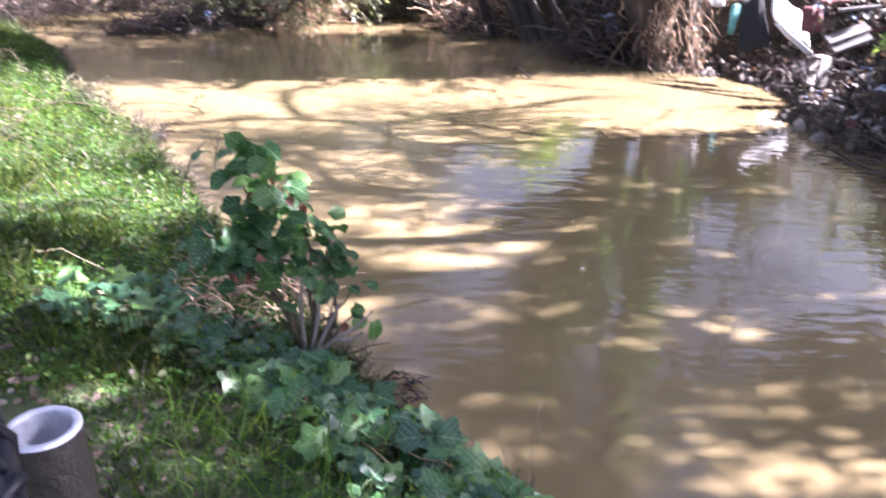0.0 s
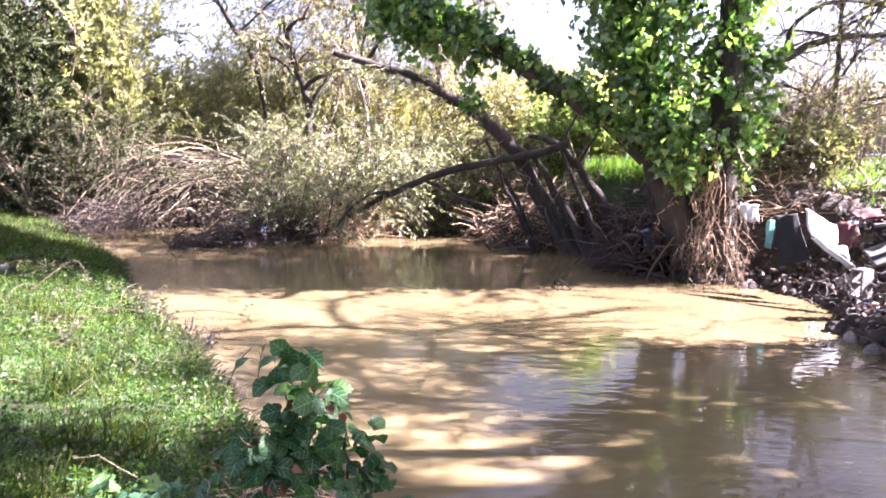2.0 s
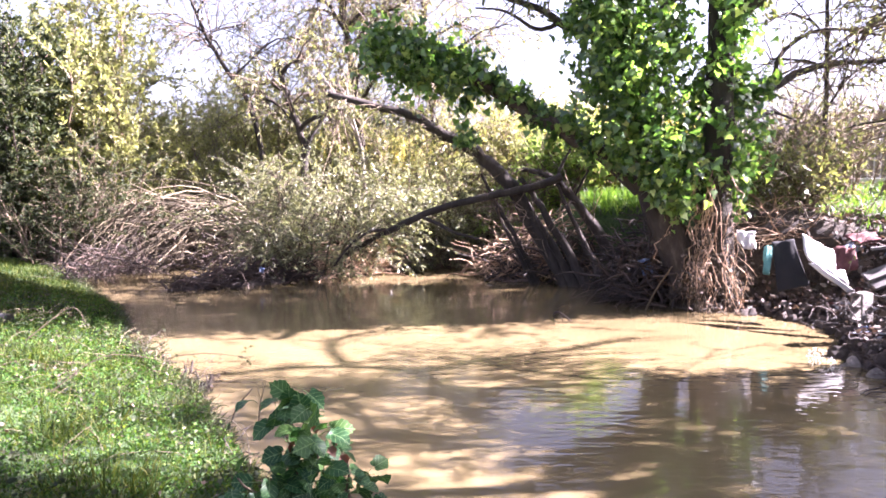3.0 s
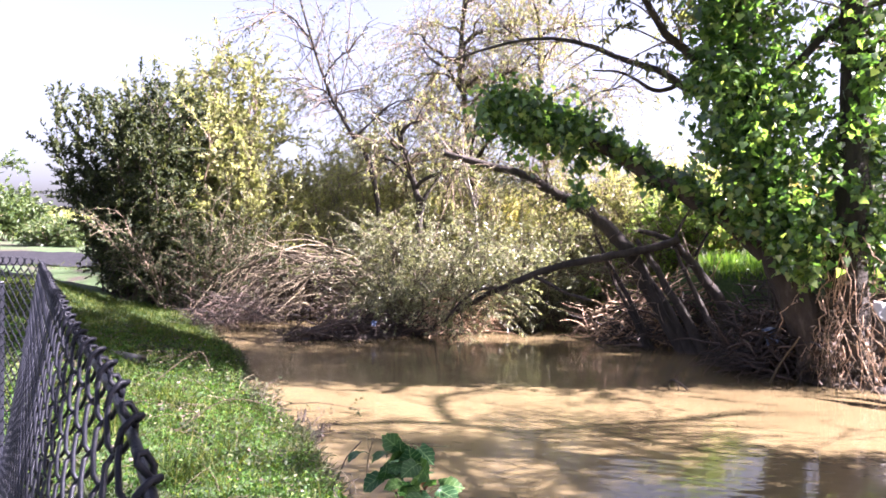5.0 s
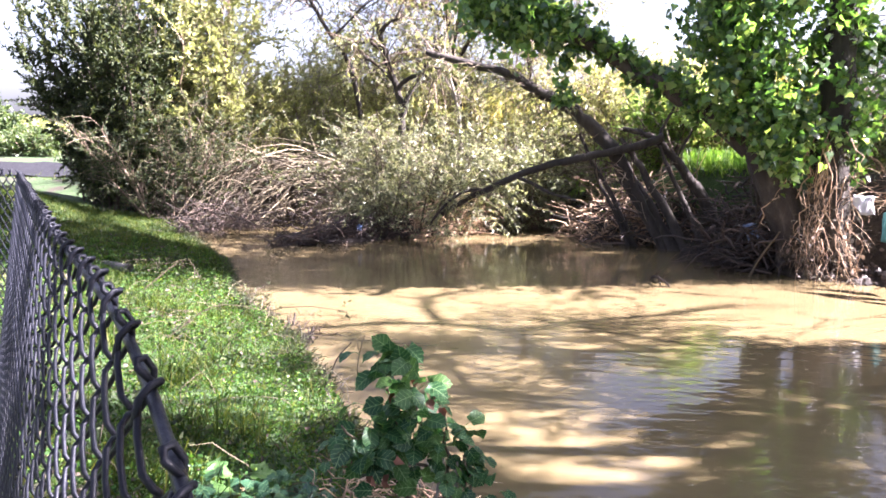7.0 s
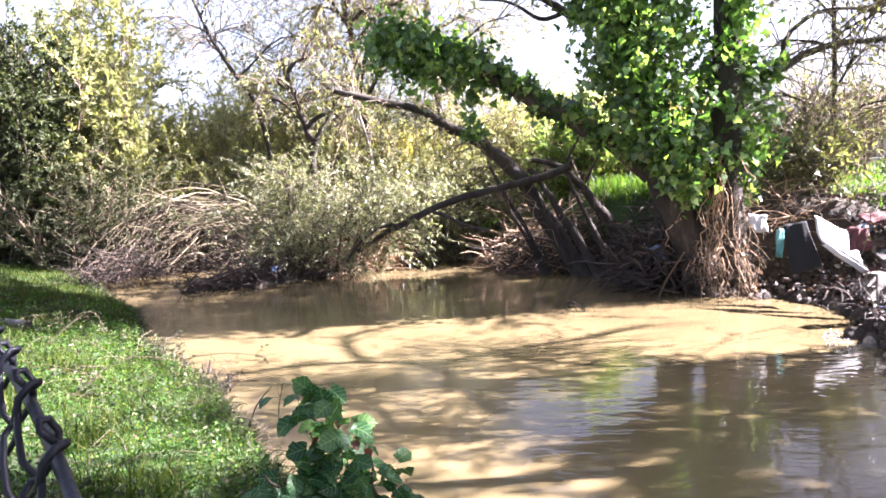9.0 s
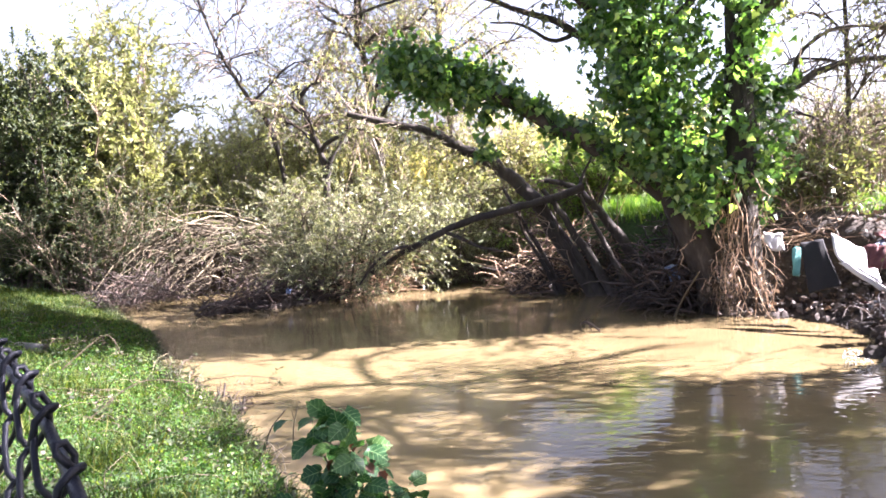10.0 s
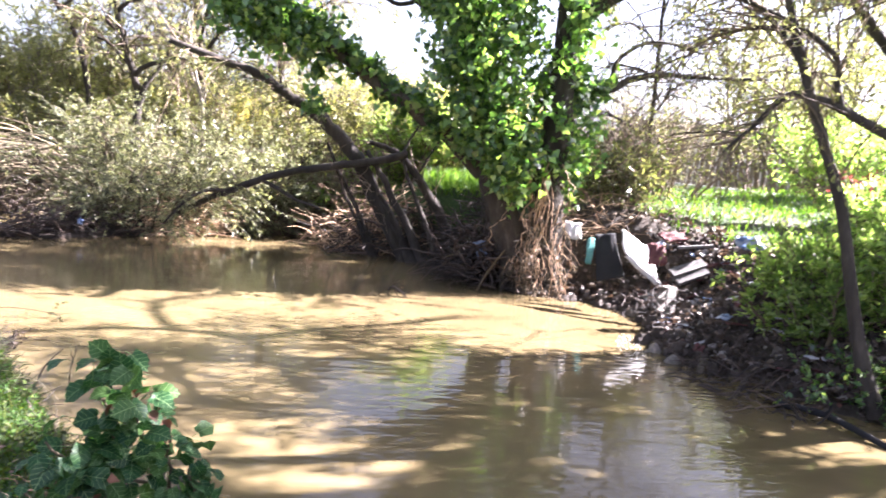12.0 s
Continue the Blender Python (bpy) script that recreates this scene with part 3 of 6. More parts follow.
def post(owner, x, y, top, radius, label="", mat=None):
    foot = float(land(x, y)[0]) - 0.05
    s = 24
    prof = [(radius, foot), (radius, top - 0.002), (radius - 0.002, top), (radius - 0.0065, top), (radius - 0.0075, top - 0.003), (radius - 0.0075, top - 0.35)]
    a = np.arange(s) * 2 * np.pi / s
    v = np.array([[(x + r * math.cos(t), y + r * math.sin(t), z) for t in a] for r, z in prof]).reshape(-1, 3)
    i = np.arange(len(prof) * s).reshape(len(prof), s)
    nx = np.roll(i, -1, 1)
    f = np.stack([i[:-1], nx[:-1], nx[1:], i[1:]], -1).reshape(len(prof) - 1, s, 4)
    ob = part("post", [(v[:2 * s], f[0].reshape(-1, 4))], mat or M_PIPE, owner, label)
    part("rim", [(v[s:], f[1:].reshape(-1, 4) - s)], M_GALV, ob, "cut bare steel rim and bore")
    return ob


post(fence, -0.272, 0.508, 1.313, 0.030, "open-topped rusted steel post")
post(fence, -2.40, 2.80, 1.44, 0.019, mat=M_VINYL)
post(fence, 0.95, -0.62, 1.40, 0.030)
way = unit(CORNER - FENCE_A)
side = np.array([way[1], -way[0]])
k = 60
for out, drop in ((0.002, 0.008),):
    line = []
    for t in np.linspace(0, 1, k):
        q = FENCE_A * (1 - t) + CORNER * t
        q = q + side * (bow(q, way) + out)
        line.append((q[0], q[1], TOP - drop - 0.06 * t - droop(q - side * (bow(q, way) + out), way)))
    part("tension_wire", [tubes(np.array(line), 0.0036, 8)], M_VINYL, fence, "black wire along the top of the mesh")

# ---- the ivy-clad tree on the far bank ----
ivy_tree = thing("ivy_clad_tree", "leaning old tree thickly covered in glossy green ivy", "tree", (2.85, 8.75, 0.3))
_, tb = trunk_part("trunk", [(3.05, 8.75, -0.1), (2.97, 8.62, 0.8), (2.94, 8.62, 1.75), (2.96, 8.61, 2.7), (2.95, 8.6, 3.7), (2.9, 8.65, 5.2), (2.7, 8.8, 7.0)], 0.24, 0.10, M_BARK, ivy_tree)
_, ta = trunk_part("trunk", [(2.78, 8.8, -0.1), (2.62, 8.72, 0.5), (2.42, 8.68, 1.05), (2.2, 8.66, 1.6), (2.05, 8.67, 2.4), (1.88, 8.7, 3.3), (1.68, 8.76, 4.2), (1.2, 8.95, 5.8)], 0.22, 0.09, M_BARK, ivy_tree)
_, bm_ = trunk_part("limb", [(2.14, 8.72, 1.5), (1.72, 8.84, 1.9), (1.17, 8.92, 2.21), (0.63, 8.98, 2.56), (0.09, 9.0, 2.84), (-0.44, 8.99, 3.05), (-0.9, 8.95, 3.2)], 0.13, 0.05, M_BARK, ivy_tree)
_, rb = trunk_part("limb", [(2.9, 8.62, 2.3), (3.28, 8.65, 2.54), (3.62, 8.68, 2.66), (3.87, 8.7, 2.81), (4.24, 8.7, 2.91), (4.66, 8.7, 2.92), (5.6, 8.6, 3.0)], 0.065, 0.02, M_BARK, ivy_tree)
trunk_part("limb", [(3.5, 8.68, 2.62), (3.6, 8.7, 2.78), (3.63, 8.7, 2.97), (3.87, 8.7, 3.2), (4.17, 8.68, 3.29), (4.7, 8.6, 3.2)], 0.035, 0.012, M_BARK, ivy_tree)
_, ku = trunk_part("limb", [(1.5, 8.85, 3.25), (1.2, 8.93, 3.42), (0.95, 8.95, 3.6), (0.55, 8.98, 3.72), (0.0, 9.0, 3.95), (-0.7, 9.1, 4.0), (-1.5, 9.2, 3.8)], 0.055, 0.012, M_BARK, ivy_tree)
trunk_part("limb", [(1.2, 8.93, 3.42), (0.9, 8.9, 3.35), (0.55, 8.9, 3.55), (0.2, 8.95, 3.6)], 0.03, 0.01, M_BARK, ivy_tree)
_, rt = trunk_part("limb", [(2.96, 8.6, 3.2), (3.25, 8.4, 3.55), (3.6, 8.2, 3.8), (4.3, 7.9, 4.4)], 0.09, 0.04, M_BARK, ivy_tree)
up_a = twigs_on(np.stack([smooth_path(ku, 12), smooth_path(rb, 12)]), 26, 0.7, 0.9, 0.15)
part("twig", [tubes(up_a, np.linspace(0.009, 0.003, 5)[None], 4)], M_TWIG, ivy_tree, kind="stuff")


def low_taper(p):
    """The ivy thins towards the foot of the trunk."""
    return 0.3 + 0.7 * ease((p[:, 2] - 1.0) / 1.2)


def ivy_cloud(path, n, radius, lo=0.1, hi=1.0, squash=1.0):
    # tufts that hang in front of the bark, with gaps between, over a thin close cover
    k = max(6, n // 40)
    c, _ = along_paths(path[None], k, lo, hi)
    out = unit(rng.normal(size=c.shape) * [1, 1, 0.35])
    out[:, 2] *= squash
    c = c + out * (radius * low_taper(c) * rng.uniform(0.35, 1.08, k) ** 0.7)[:, None]
    size = radius * rng.uniform(0.18, 0.42, k)
    i = rng.integers(0, k, int(n * 0.78))
    ball = rng.normal(size=(len(i), 3)) * 0.8
    ball[:, 2] = ball[:, 2] * 1.35 - 0.25
    pa = c[i] + ball * size[i][:, None]
    oa = unit(out[i] + 0.5 * ball)
    pb, _ = along_paths(path[None], n - len(i), lo, hi)
    ob = unit(rng.normal(size=pb.shape))
    pb = pb + ob * (radius * low_taper(pb) * rng.uniform(0.2, 0.6, len(pb)))[:, None]
    p, off = np.concatenate([pa, pb]), np.concatenate([oa, ob])
    facing = unit(off + 1.05 * rng.normal(size=p.shape))
    down = np.cross(np.cross(facing, np.array([0, 0, -1.0])), facing) + 0.5 * rng.normal(size=p.shape)
    return p, down, facing


clouds = [ivy_cloud(ta + [0, -0.28, 0], 5600, 0.50, 0.34, 0.95), ivy_cloud(tb + [0.05, 0.0, 0], 3700, 0.36, 0.25, 0.95), ivy_cloud(bm_ + [0, 0, 0.10], 3000, 0.22, 0.05, 1.0), ivy_cloud(bm_ + [0, 0, 0.03], 2400, 0.45, 0.62, 1.0, 0.8), ivy_cloud(smooth_path([(2.45, 8.4, 1.6), (2.5, 8.4, 2.2), (2.4, 8.4, 3.4)], 8), 700, 0.3, 0, 1), ivy_cloud(smooth_path([(-0.1, 8.95, 2.8), (0.05, 8.9, 2.3), (0.1, 8.9, 2.0)], 6), 260, 0.16, 0, 1), ivy_cloud(rb, 260, 0.2, 0.0, 0.3), ivy_cloud(smooth_path([(1.85, 8.3, 2.3), (1.68, 8.3, 2.9), (1.5, 8.3, 3.5), (1.35, 8.3, 4.2)], 8), 2000, 0.36, 0, 1), ivy_cloud(smooth_path([(0.9, 8.9, 2.5), (0.95, 8.85, 2.15), (1.0, 8.85, 1.9)], 6), 260, 0.15, 0, 1), ivy_cloud(smooth_path([(1.5, 8.8, 2.1), (1.5, 8.75, 1.8), (1.55, 8.75, 1.55)], 6), 240, 0.14, 0, 1), ivy_cloud(smooth_path([(2.6, 9.2, 1.8), (2.5, 9.3, 3.0), (2.3, 9.4, 4.4)], 8), 1300, 0.5, 0, 1), ivy_cloud(smooth_path([(3.1, 8.6, 1.0), (3.3, 8.6, 1.9), (3.35, 8.6, 2.9)], 8), 600, 0.28, 0, 1)]
for p, d, f in clouds:
    # bare air under the sloping limb and few leaves at the foot
    low = np.interp(p[:, 0], [0.6, 1.0, 1.58, 1.99, 2.16, 2.33, 2.4], [2.15, 2.15, 1.8, 1.68, 1.4, 1.3, 1.2]) + rng.normal(0, 0.07, len(p))
    held = (p[:, 2] > low) | (p[:, 0] < 0.6)
    p, d, f = p[held], d[held], f[held]
    sz = 0.086 * rng.uniform(0.5, 1.25, len(p))
    part("ivy", mixed(leaf_chunks(LEAF_IVY, p, d, sz, sz, tilt=f)), M_IVY, ivy_tree, "glossy green ivy leaves", kind="stuff")
# high crown limbs, mostly unseen, added for shade and darker reflections
arms = []
for i in range(13):
    src = (ta, tb)[i % 2]
    at = src[10 + i % 6]
    a = i * 2.4
    size = rng.uniform(1.5, 2.8)
    path = arcs(at[None], (at + [math.cos(a) * size, math.sin(a) * size, 0.9 + 0.25 * size])[None], 9, sag=-0.1, wob=0.03)[0]
    part("limb", [tubes(path, np.linspace(0.06, 0.015, 9)[None], 6)], M_BARK, ivy_tree)
    arms.append(path)
# bare limbs added up there to cast shade stripes on the left bank
for i in range(10):
    src = (ta, tb)[i % 2]
    at = src[11 + i % 5]
    a = i * 2.1 + 0.5
    size = rng.uniform(1.2, 2.4)
    path = arcs(at[None], (at + [math.cos(a) * size, math.sin(a) * size, 1.6 + 0.3 * size])[None], 9, sag=-0.08, wob=0.04)[0]
    part("limb", [tubes(path, np.linspace(0.085, 0.03, 9)[None], 7)], M_BARK, ivy_tree)
tips = twigs_on(np.stack(arms), 20, 0.9, 0.9, -0.05, lo=0.25)
part("twig", [tubes(tips, np.linspace(0.014, 0.004, 5)[None], 4)], M_TWIG, ivy_tree, kind="stuff")
tips = twigs_on(tips, 4, 0.5, 0.9, 0.2, lo=0.2)
p, d = along_paths(tips, 16, 0.1, 1)
sz = 0.085 * rng.uniform(0.6, 1.2, len(p))
part("crown", mixed(leaf_chunks(LEAF_OVAL, p, d + 0.9 * rng.normal(size=p.shape), sz, sz * 0.4)), M_WILLOW, ivy_tree, kind="stuff")
# unseen leafy limbs added high over the water for shade and reflections
over = [smooth_path(q, 9) for q in ([(1.5, 8.9, 4.9), (0.6, 8.9, 5.3), (-0.3, 8.9, 5.5), (-1.4, 9.0, 5.7)], [(2.3, 8.7, 5.2), (1.6, 7.9, 5.6), (0.8, 7.2, 5.9), (0.1, 6.7, 6.2)], [(2.8, 8.6, 5.4), (2.7, 7.7, 5.8), (2.3, 6.9, 6.1), (2.0, 6.2, 6.3)], [(1.5, 8.95, 4.9), (0.4, 9.6, 5.3), (-0.8, 10.2, 5.5), (-2.0, 10.6, 5.6)], [(2.6, 8.9, 5.2), (2.2, 10.0, 5.7), (1.4, 11.0, 6.0), (0.6, 11.8, 6.3)])]
for path in over:
    part("limb", [tubes(path, np.linspace(0.06, 0.015, 9)[None], 6)], M_BARK, ivy_tree)
over = twigs_on(np.stack(over), 60, 0.75, 0.9, -0.1, lo=0.1)
part("twig", [tubes(over, np.linspace(0.012, 0.003, 5)[None], 4)], M_TWIG, ivy_tree, kind="stuff")
p, d = along_paths(over, 34, 0.1, 1)
sz = 0.11 * rng.uniform(0.6, 1.2, len(p))
part("crown", mixed(leaf_chunks(LEAF_OVAL, p, d + 0.9 * rng.normal(size=p.shape), sz, sz * 0.5)), M_WILLOW, ivy_tree, kind="stuff")
# hanging vines and roots at its foot
n = 105
a = rng.uniform(0, 2 * np.pi, n)
cx = rng.choice([2.5, 2.72, 3.0], n, p=[0.05, 0.6, 0.35])
top = np.stack([cx + 0.12 * np.cos(a), 8.42 + 0.16 * np.sin(a), rng.uniform(0.45, 1.75, n)], 1)
foot = top + np.stack([rng.normal(0, 0.06, n), -rng.uniform(-0.05, 0.2, n), -top[:, 2] * rng.uniform(0.3, 1.0, n)], 1)
vines = arcs(top, foot, 8, wob=0.07)
for path, w in zip(vines, rng.uniform(0.4, 1.4, n)):
    part("vine", [tubes(path, np.linspace(0.0058, 0.0025, 8)[None] * w, 5)], M_VINE if w > 0.6 else M_PALE, ivy_tree)
p, d = along_paths(vines, 3, 0.1, 1)
sz = 0.06 * rng.uniform(0.5, 1.2, len(p))
fine = twigs_on(vines, 7, 0.16, 1.2, 0.4, lo=0.3)
part("twig", [tubes(fine, np.linspace(0.0035, 0.0015, 5)[None], 3)], M_PALE, ivy_tree, kind="stuff")
part("dead_leaf", mixed(leaf_chunks(LEAF_OVAL, p, rng.normal(size=p.shape), sz, sz * 0.7)), M_LITTER, ivy_tree, kind="stuff")

# the whole tree is a little larger and stands back on the bank
ivy_tree.location, ivy_tree.scale = (3.05, 9.36, 0.2), (1.07, 1.07, 1.07)

# ---- leaning willow with a low crossing limb ----
lean_tree = thing("leaning_willow", "bare leaning willow arching low over the water", "tree", (1.75, 11.1, 0.0))
_, l1 = trunk_part("trunk", [(1.78, 10.98, -0.2), (1.4, 11.1, 0.46), (1.03, 11.1, 1.07), (0.79, 11.1, 1.46), (0.47, 11.1, 1.8), (0.1, 11.1, 2.09), (-0.31, 11.1, 2.3), (-0.63, 11.1, 2.5), (-1.13, 11.1, 2.64), (-1.92, 11.1, 2.85)], 0.14, 0.045, M_GREYBARK, lean_tree, 34, 14)
_, l2 = trunk_part("limb", [(1.5, 10.92, 1.62), (1.3, 10.92, 1.53), (0.83, 10.92, 1.41), (0.33, 10.95, 1.31), (-0.1, 11.05, 1.2), (-0.53, 11.1, 1.05), (-0.88, 11.15, 0.89), (-1.24, 11.25, 0.72), (-1.6, 11.45, 0.5), (-2.0, 11.6, 0.25)], 0.062, 0.04, M_GREYBARK, lean_tree, 30, 12)
trunk_part("limb", [(-1.1, 11.2, 0.82), (-1.35, 11.05, 0.8), (-1.6, 10.95, 0.62), (-1.85, 10.95, 0.3)], 0.03, 0.014, M_GREYBARK, lean_tree, 12, 8)
_, l3 = trunk_part("trunk", [(2.62, 11.1, -0.2), (2.23, 11.1, 0.56), (1.91, 11.1, 1.03), (1.66, 11.1, 1.34), (1.42, 11.1, 1.56), (1.22, 11.1, 1.67), (0.95, 11.1, 1.73)], 0.09, 0.035, M_GREYBARK, lean_tree, 22, 11)
trunk_part("limb", [(1.45, 11.08, 1.55), (1.5, 11.05, 1.75), (1.62, 11.0, 2.0), (1.66, 11.0, 2.15)], 0.03, 0.012, M_GREYBARK, lean_tree, 10, 8)
trunk_part("limb", [(1.7, 11.1, 1.3), (1.85, 11.05, 1.6), (2.0, 11.0, 1.9)], 0.026, 0.01, M_GREYBARK, lean_tree, 10, 8)
_, l4 = trunk_part("trunk", [(1.62, 10.95, -0.1), (1.19, 11.0, 0.81), (0.99, 11.05, 1.15)], 0.065, 0.05, M_GREYBARK, lean_tree)
_, l5 = trunk_part("trunk", [(1.26, 11.3, -0.1), (0.87, 11.2, 0.7), (0.55, 11.2, 1.24), (0.34, 11.2, 1.66)], 0.042, 0.022, M_GREYBARK, lean_tree)
trunk_part("trunk", [(1.95, 10.9, -0.1), (1.6, 10.95, 0.55), (1.2, 11.0, 1.2), (0.92, 11.05, 1.6)], 0.075, 0.035, M_GREYBARK, lean_tree)
trunk_part("trunk", [(2.15, 10.8, -0.05), (1.9, 10.85, 0.55), (1.62, 10.9, 1.1), (1.45, 10.95, 1.5)], 0.05, 0.02, M_BARK, lean_tree)
trunk_part("trunk", [(1.15, 11.2, -0.1), (0.95, 11.2, 0.4), (0.7, 11.25, 0.85), (0.5, 11.3, 1.3)], 0.04, 0.018, M_GREYBARK, lean_tree)
_, l6 = trunk_part("limb", [(-0.55, 11.1, 1.03), (-0.3, 11.05, 0.92), (-0.05, 11.0, 0.8), (0.31, 11.0, 0.7)], 0.032, 0.02, M_GREYBARK, lean_tree)
lt = twigs_on(np.stack([smooth_path(q, 16) for q in (l1, l2, l3, l4, l5)]), 22, 0.6, 0.9, 0.1)
part("twig", [tubes(lt, np.linspace(0.009, 0.003, 5)[None], 4)], M_TWIG, lean_tree, kind="stuff")
lt2 = twigs_on(smooth_path(l1[10:], 12)[None], 60, 0.8, 0.6, 0.7)
part("twig", [tubes(lt2, np.linspace(0.006, 0.002, 5)[None], 3)], M_TWIG, lean_tree, kind="stuff")
p, d = along_paths(lt2, 26, 0.1, 1)
sz = 0.075 * rng.uniform(0.5, 1.2, len(p))
part("crown", mixed(leaf_chunks(LEAF_LONG, p, d + 0.7 * rng.normal(size=p.shape) - [0, 0, 0.5], sz, sz * 0.22)), M_WILLOW, lean_tree, kind="stuff")



# ---- tall willows whose crowns throw the dappled shade ----
def tall_willow(label, pts, r0, r1, limbs, crown_from, reach, twigs, leaves, leaf_size=0.085, leaf=None, droop=0.5, fine=5, hang=0.55):
    ob = thing("tall_willow", label, "tree", pts[0])
    _, tr = trunk_part("trunk", pts, r0, r1, M_BARK, ob, 18)
    arms = []
    for i in range(limbs):
        f = crown_from + (1 - crown_from) * (i + rng.uniform(0, 1)) / limbs
        at = smooth_path(tr, 50)[int(f * 49)]
        a = i * 2.4 + rng.uniform(-0.4, 0.4)
        size = reach * rng.uniform(0.6, 1.15) * (1.15 - 0.5 * f)
        tip = at + np.array([math.cos(a) * size, math.sin(a) * size, size * rng.uniform(0.15, 0.7)])
        path = arcs(at[None], tip[None], 9, sag=-0.12, wob=0.03)[0]
        part("limb", [tubes(path, np.linspace(r1 * 1.1, 0.012, 9)[None], 6)], M_BARK, ob)
        arms.append(path)
    tw = twigs_on(np.stack(arms), twigs, 1.1, 0.8, 0.1, lo=0.15)
    part("twig", [tubes(tw, np.linspace(0.014, 0.004, 5)[None], 3)], M_TWIG, ob, kind="stuff")
    t2 = twigs_on(tw, fine, hang, 0.7, droop, lo=0.2)
    part("twig", [tubes(t2, np.linspace(0.005, 0.002, 5)[None], 3)], M_TWIG, ob, kind="stuff")
    p, d = along_paths(t2, leaves, 0.1, 1)
    sz = leaf_size * rng.uniform(0.6, 1.3, len(p))
    part("crown", mixed(leaf_chunks(LEAF_LONG, p, d + 0.7 * rng.normal(size=p.shape) - [0, 0, 0.4], sz, sz * 0.24)), leaf or M_WILLOW, ob, kind="stuff")
    return ob


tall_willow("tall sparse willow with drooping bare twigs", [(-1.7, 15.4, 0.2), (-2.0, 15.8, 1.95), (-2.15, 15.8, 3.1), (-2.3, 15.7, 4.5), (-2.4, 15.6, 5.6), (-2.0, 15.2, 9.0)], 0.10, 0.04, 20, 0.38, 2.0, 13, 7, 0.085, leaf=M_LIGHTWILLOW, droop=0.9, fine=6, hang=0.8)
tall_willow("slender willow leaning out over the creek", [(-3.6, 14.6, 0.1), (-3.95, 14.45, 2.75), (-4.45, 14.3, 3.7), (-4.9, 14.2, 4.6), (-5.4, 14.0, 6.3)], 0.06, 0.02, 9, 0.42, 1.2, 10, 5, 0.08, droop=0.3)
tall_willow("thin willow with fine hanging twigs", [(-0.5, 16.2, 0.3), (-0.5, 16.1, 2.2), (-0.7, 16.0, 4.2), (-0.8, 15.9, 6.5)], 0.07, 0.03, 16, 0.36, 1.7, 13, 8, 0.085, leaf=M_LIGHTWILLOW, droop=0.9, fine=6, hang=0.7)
forked = tall_willow("dark forked tree among the scrub", [(-2.9, 14.1, 0.1), (-2.92, 14.1, 1.5), (-2.94, 14.1, 2.3), (-3.2, 14.15, 3.0), (-3.4, 14.2, 3.8)], 0.085, 0.045, 7, 0.5, 1.2, 10, 8, 0.085, leaf=M_YELLOW)
trunk_part("limb", [(-2.93, 14.08, 1.9), (-2.75, 14.05, 2.4), (-2.45, 14.05, 2.85), (-2.25, 14.1, 3.4)], 0.06, 0.025, M_BARK, forked)
for words, pts, r in (("bleached dead trunk leaning in the scrub", [(-6.3, 14.0, 0.2), (-6.4, 14.0, 1.9), (-6.65, 14.0, 2.8), (-6.95, 14.0, 3.6)], 0.06), ("pale slender dead trunk behind the water", [(-1.7, 14.0, 0.1), (-1.8, 14.0, 1.9), (-1.95, 14.0, 2.6), (-2.1, 14.0, 3.3)], 0.04), ("pale thin dead trunk among the scrub", [(-6.0, 13.9, 0.2), (-6.1, 13.9, 1.6), (-6.0, 13.9, 2.6)], 0.035)):
    snag = thing("dead_tree", words, "tree", pts[0])
    _, q = trunk_part("trunk", pts, r, r * 0.4, M_SNAG, snag)
    tw = twigs_on(q[None], 26, 0.6, 0.7, -0.2, lo=0.4)
    part("twig", [tubes(tw, np.linspace(0.012, 0.003, 5)[None], 4)], M_SNAG, snag, kind="stuff")
tall_willow("brown twiggy willow on the bank top", [(5.4, 11.2, 0.9), (5.4, 11.2, 2.2), (5.35, 11.2, 3.8), (5.2, 11.1, 6.2)], 0.05, 0.02, 13, 0.3, 1.1, 11, 3, 0.085, fine=4, hang=0.5)
# trees added on the right bank, mostly unseen, to shade the creek
tall_willow("unseen leafy bank tree added to shade the creek", [(8.6, 5.6, 0.9), (8.5, 5.7, 2.2), (8.3, 5.9, 3.4), (8.1, 6.0, 4.5)], 0.12, 0.05, 12, 0.66, 1.15, 10, 22, 0.14, droop=-0.1)
arching = tall_willow("unseen big willow added high over the creek for shade", [(8.9, 4.5, 0.8), (8.8, 4.6, 4.5), (8.0, 4.8, 7.8), (6.0, 5.1, 9.3), (4.0, 5.4, 9.8), (1.6, 5.7, 9.9)], 0.2, 0.05, 18, 0.55, 2.6, 12, 14, 0.15, droop=0.2, fine=5, hang=0.5)
tall_willow("unseen leafy bank tree added to shade the creek", [(7.6, 3.4, 0.7), (7.5, 3.4, 2.4), (7.3, 3.5, 4.4), (7.0, 3.6, 6.6)], 0.14, 0.05, 16, 0.38, 1.4, 13, 27, 0.14)
tall_willow("unseen leafy bank tree added to shade the creek", [(8.2, 1.0, 0.7), (8.0, 1.0, 2.2), (7.8, 1.1, 4.2), (7.6, 1.6, 6.6)], 0.13, 0.05, 17, 0.38, 1.8, 14, 28, 0.14)
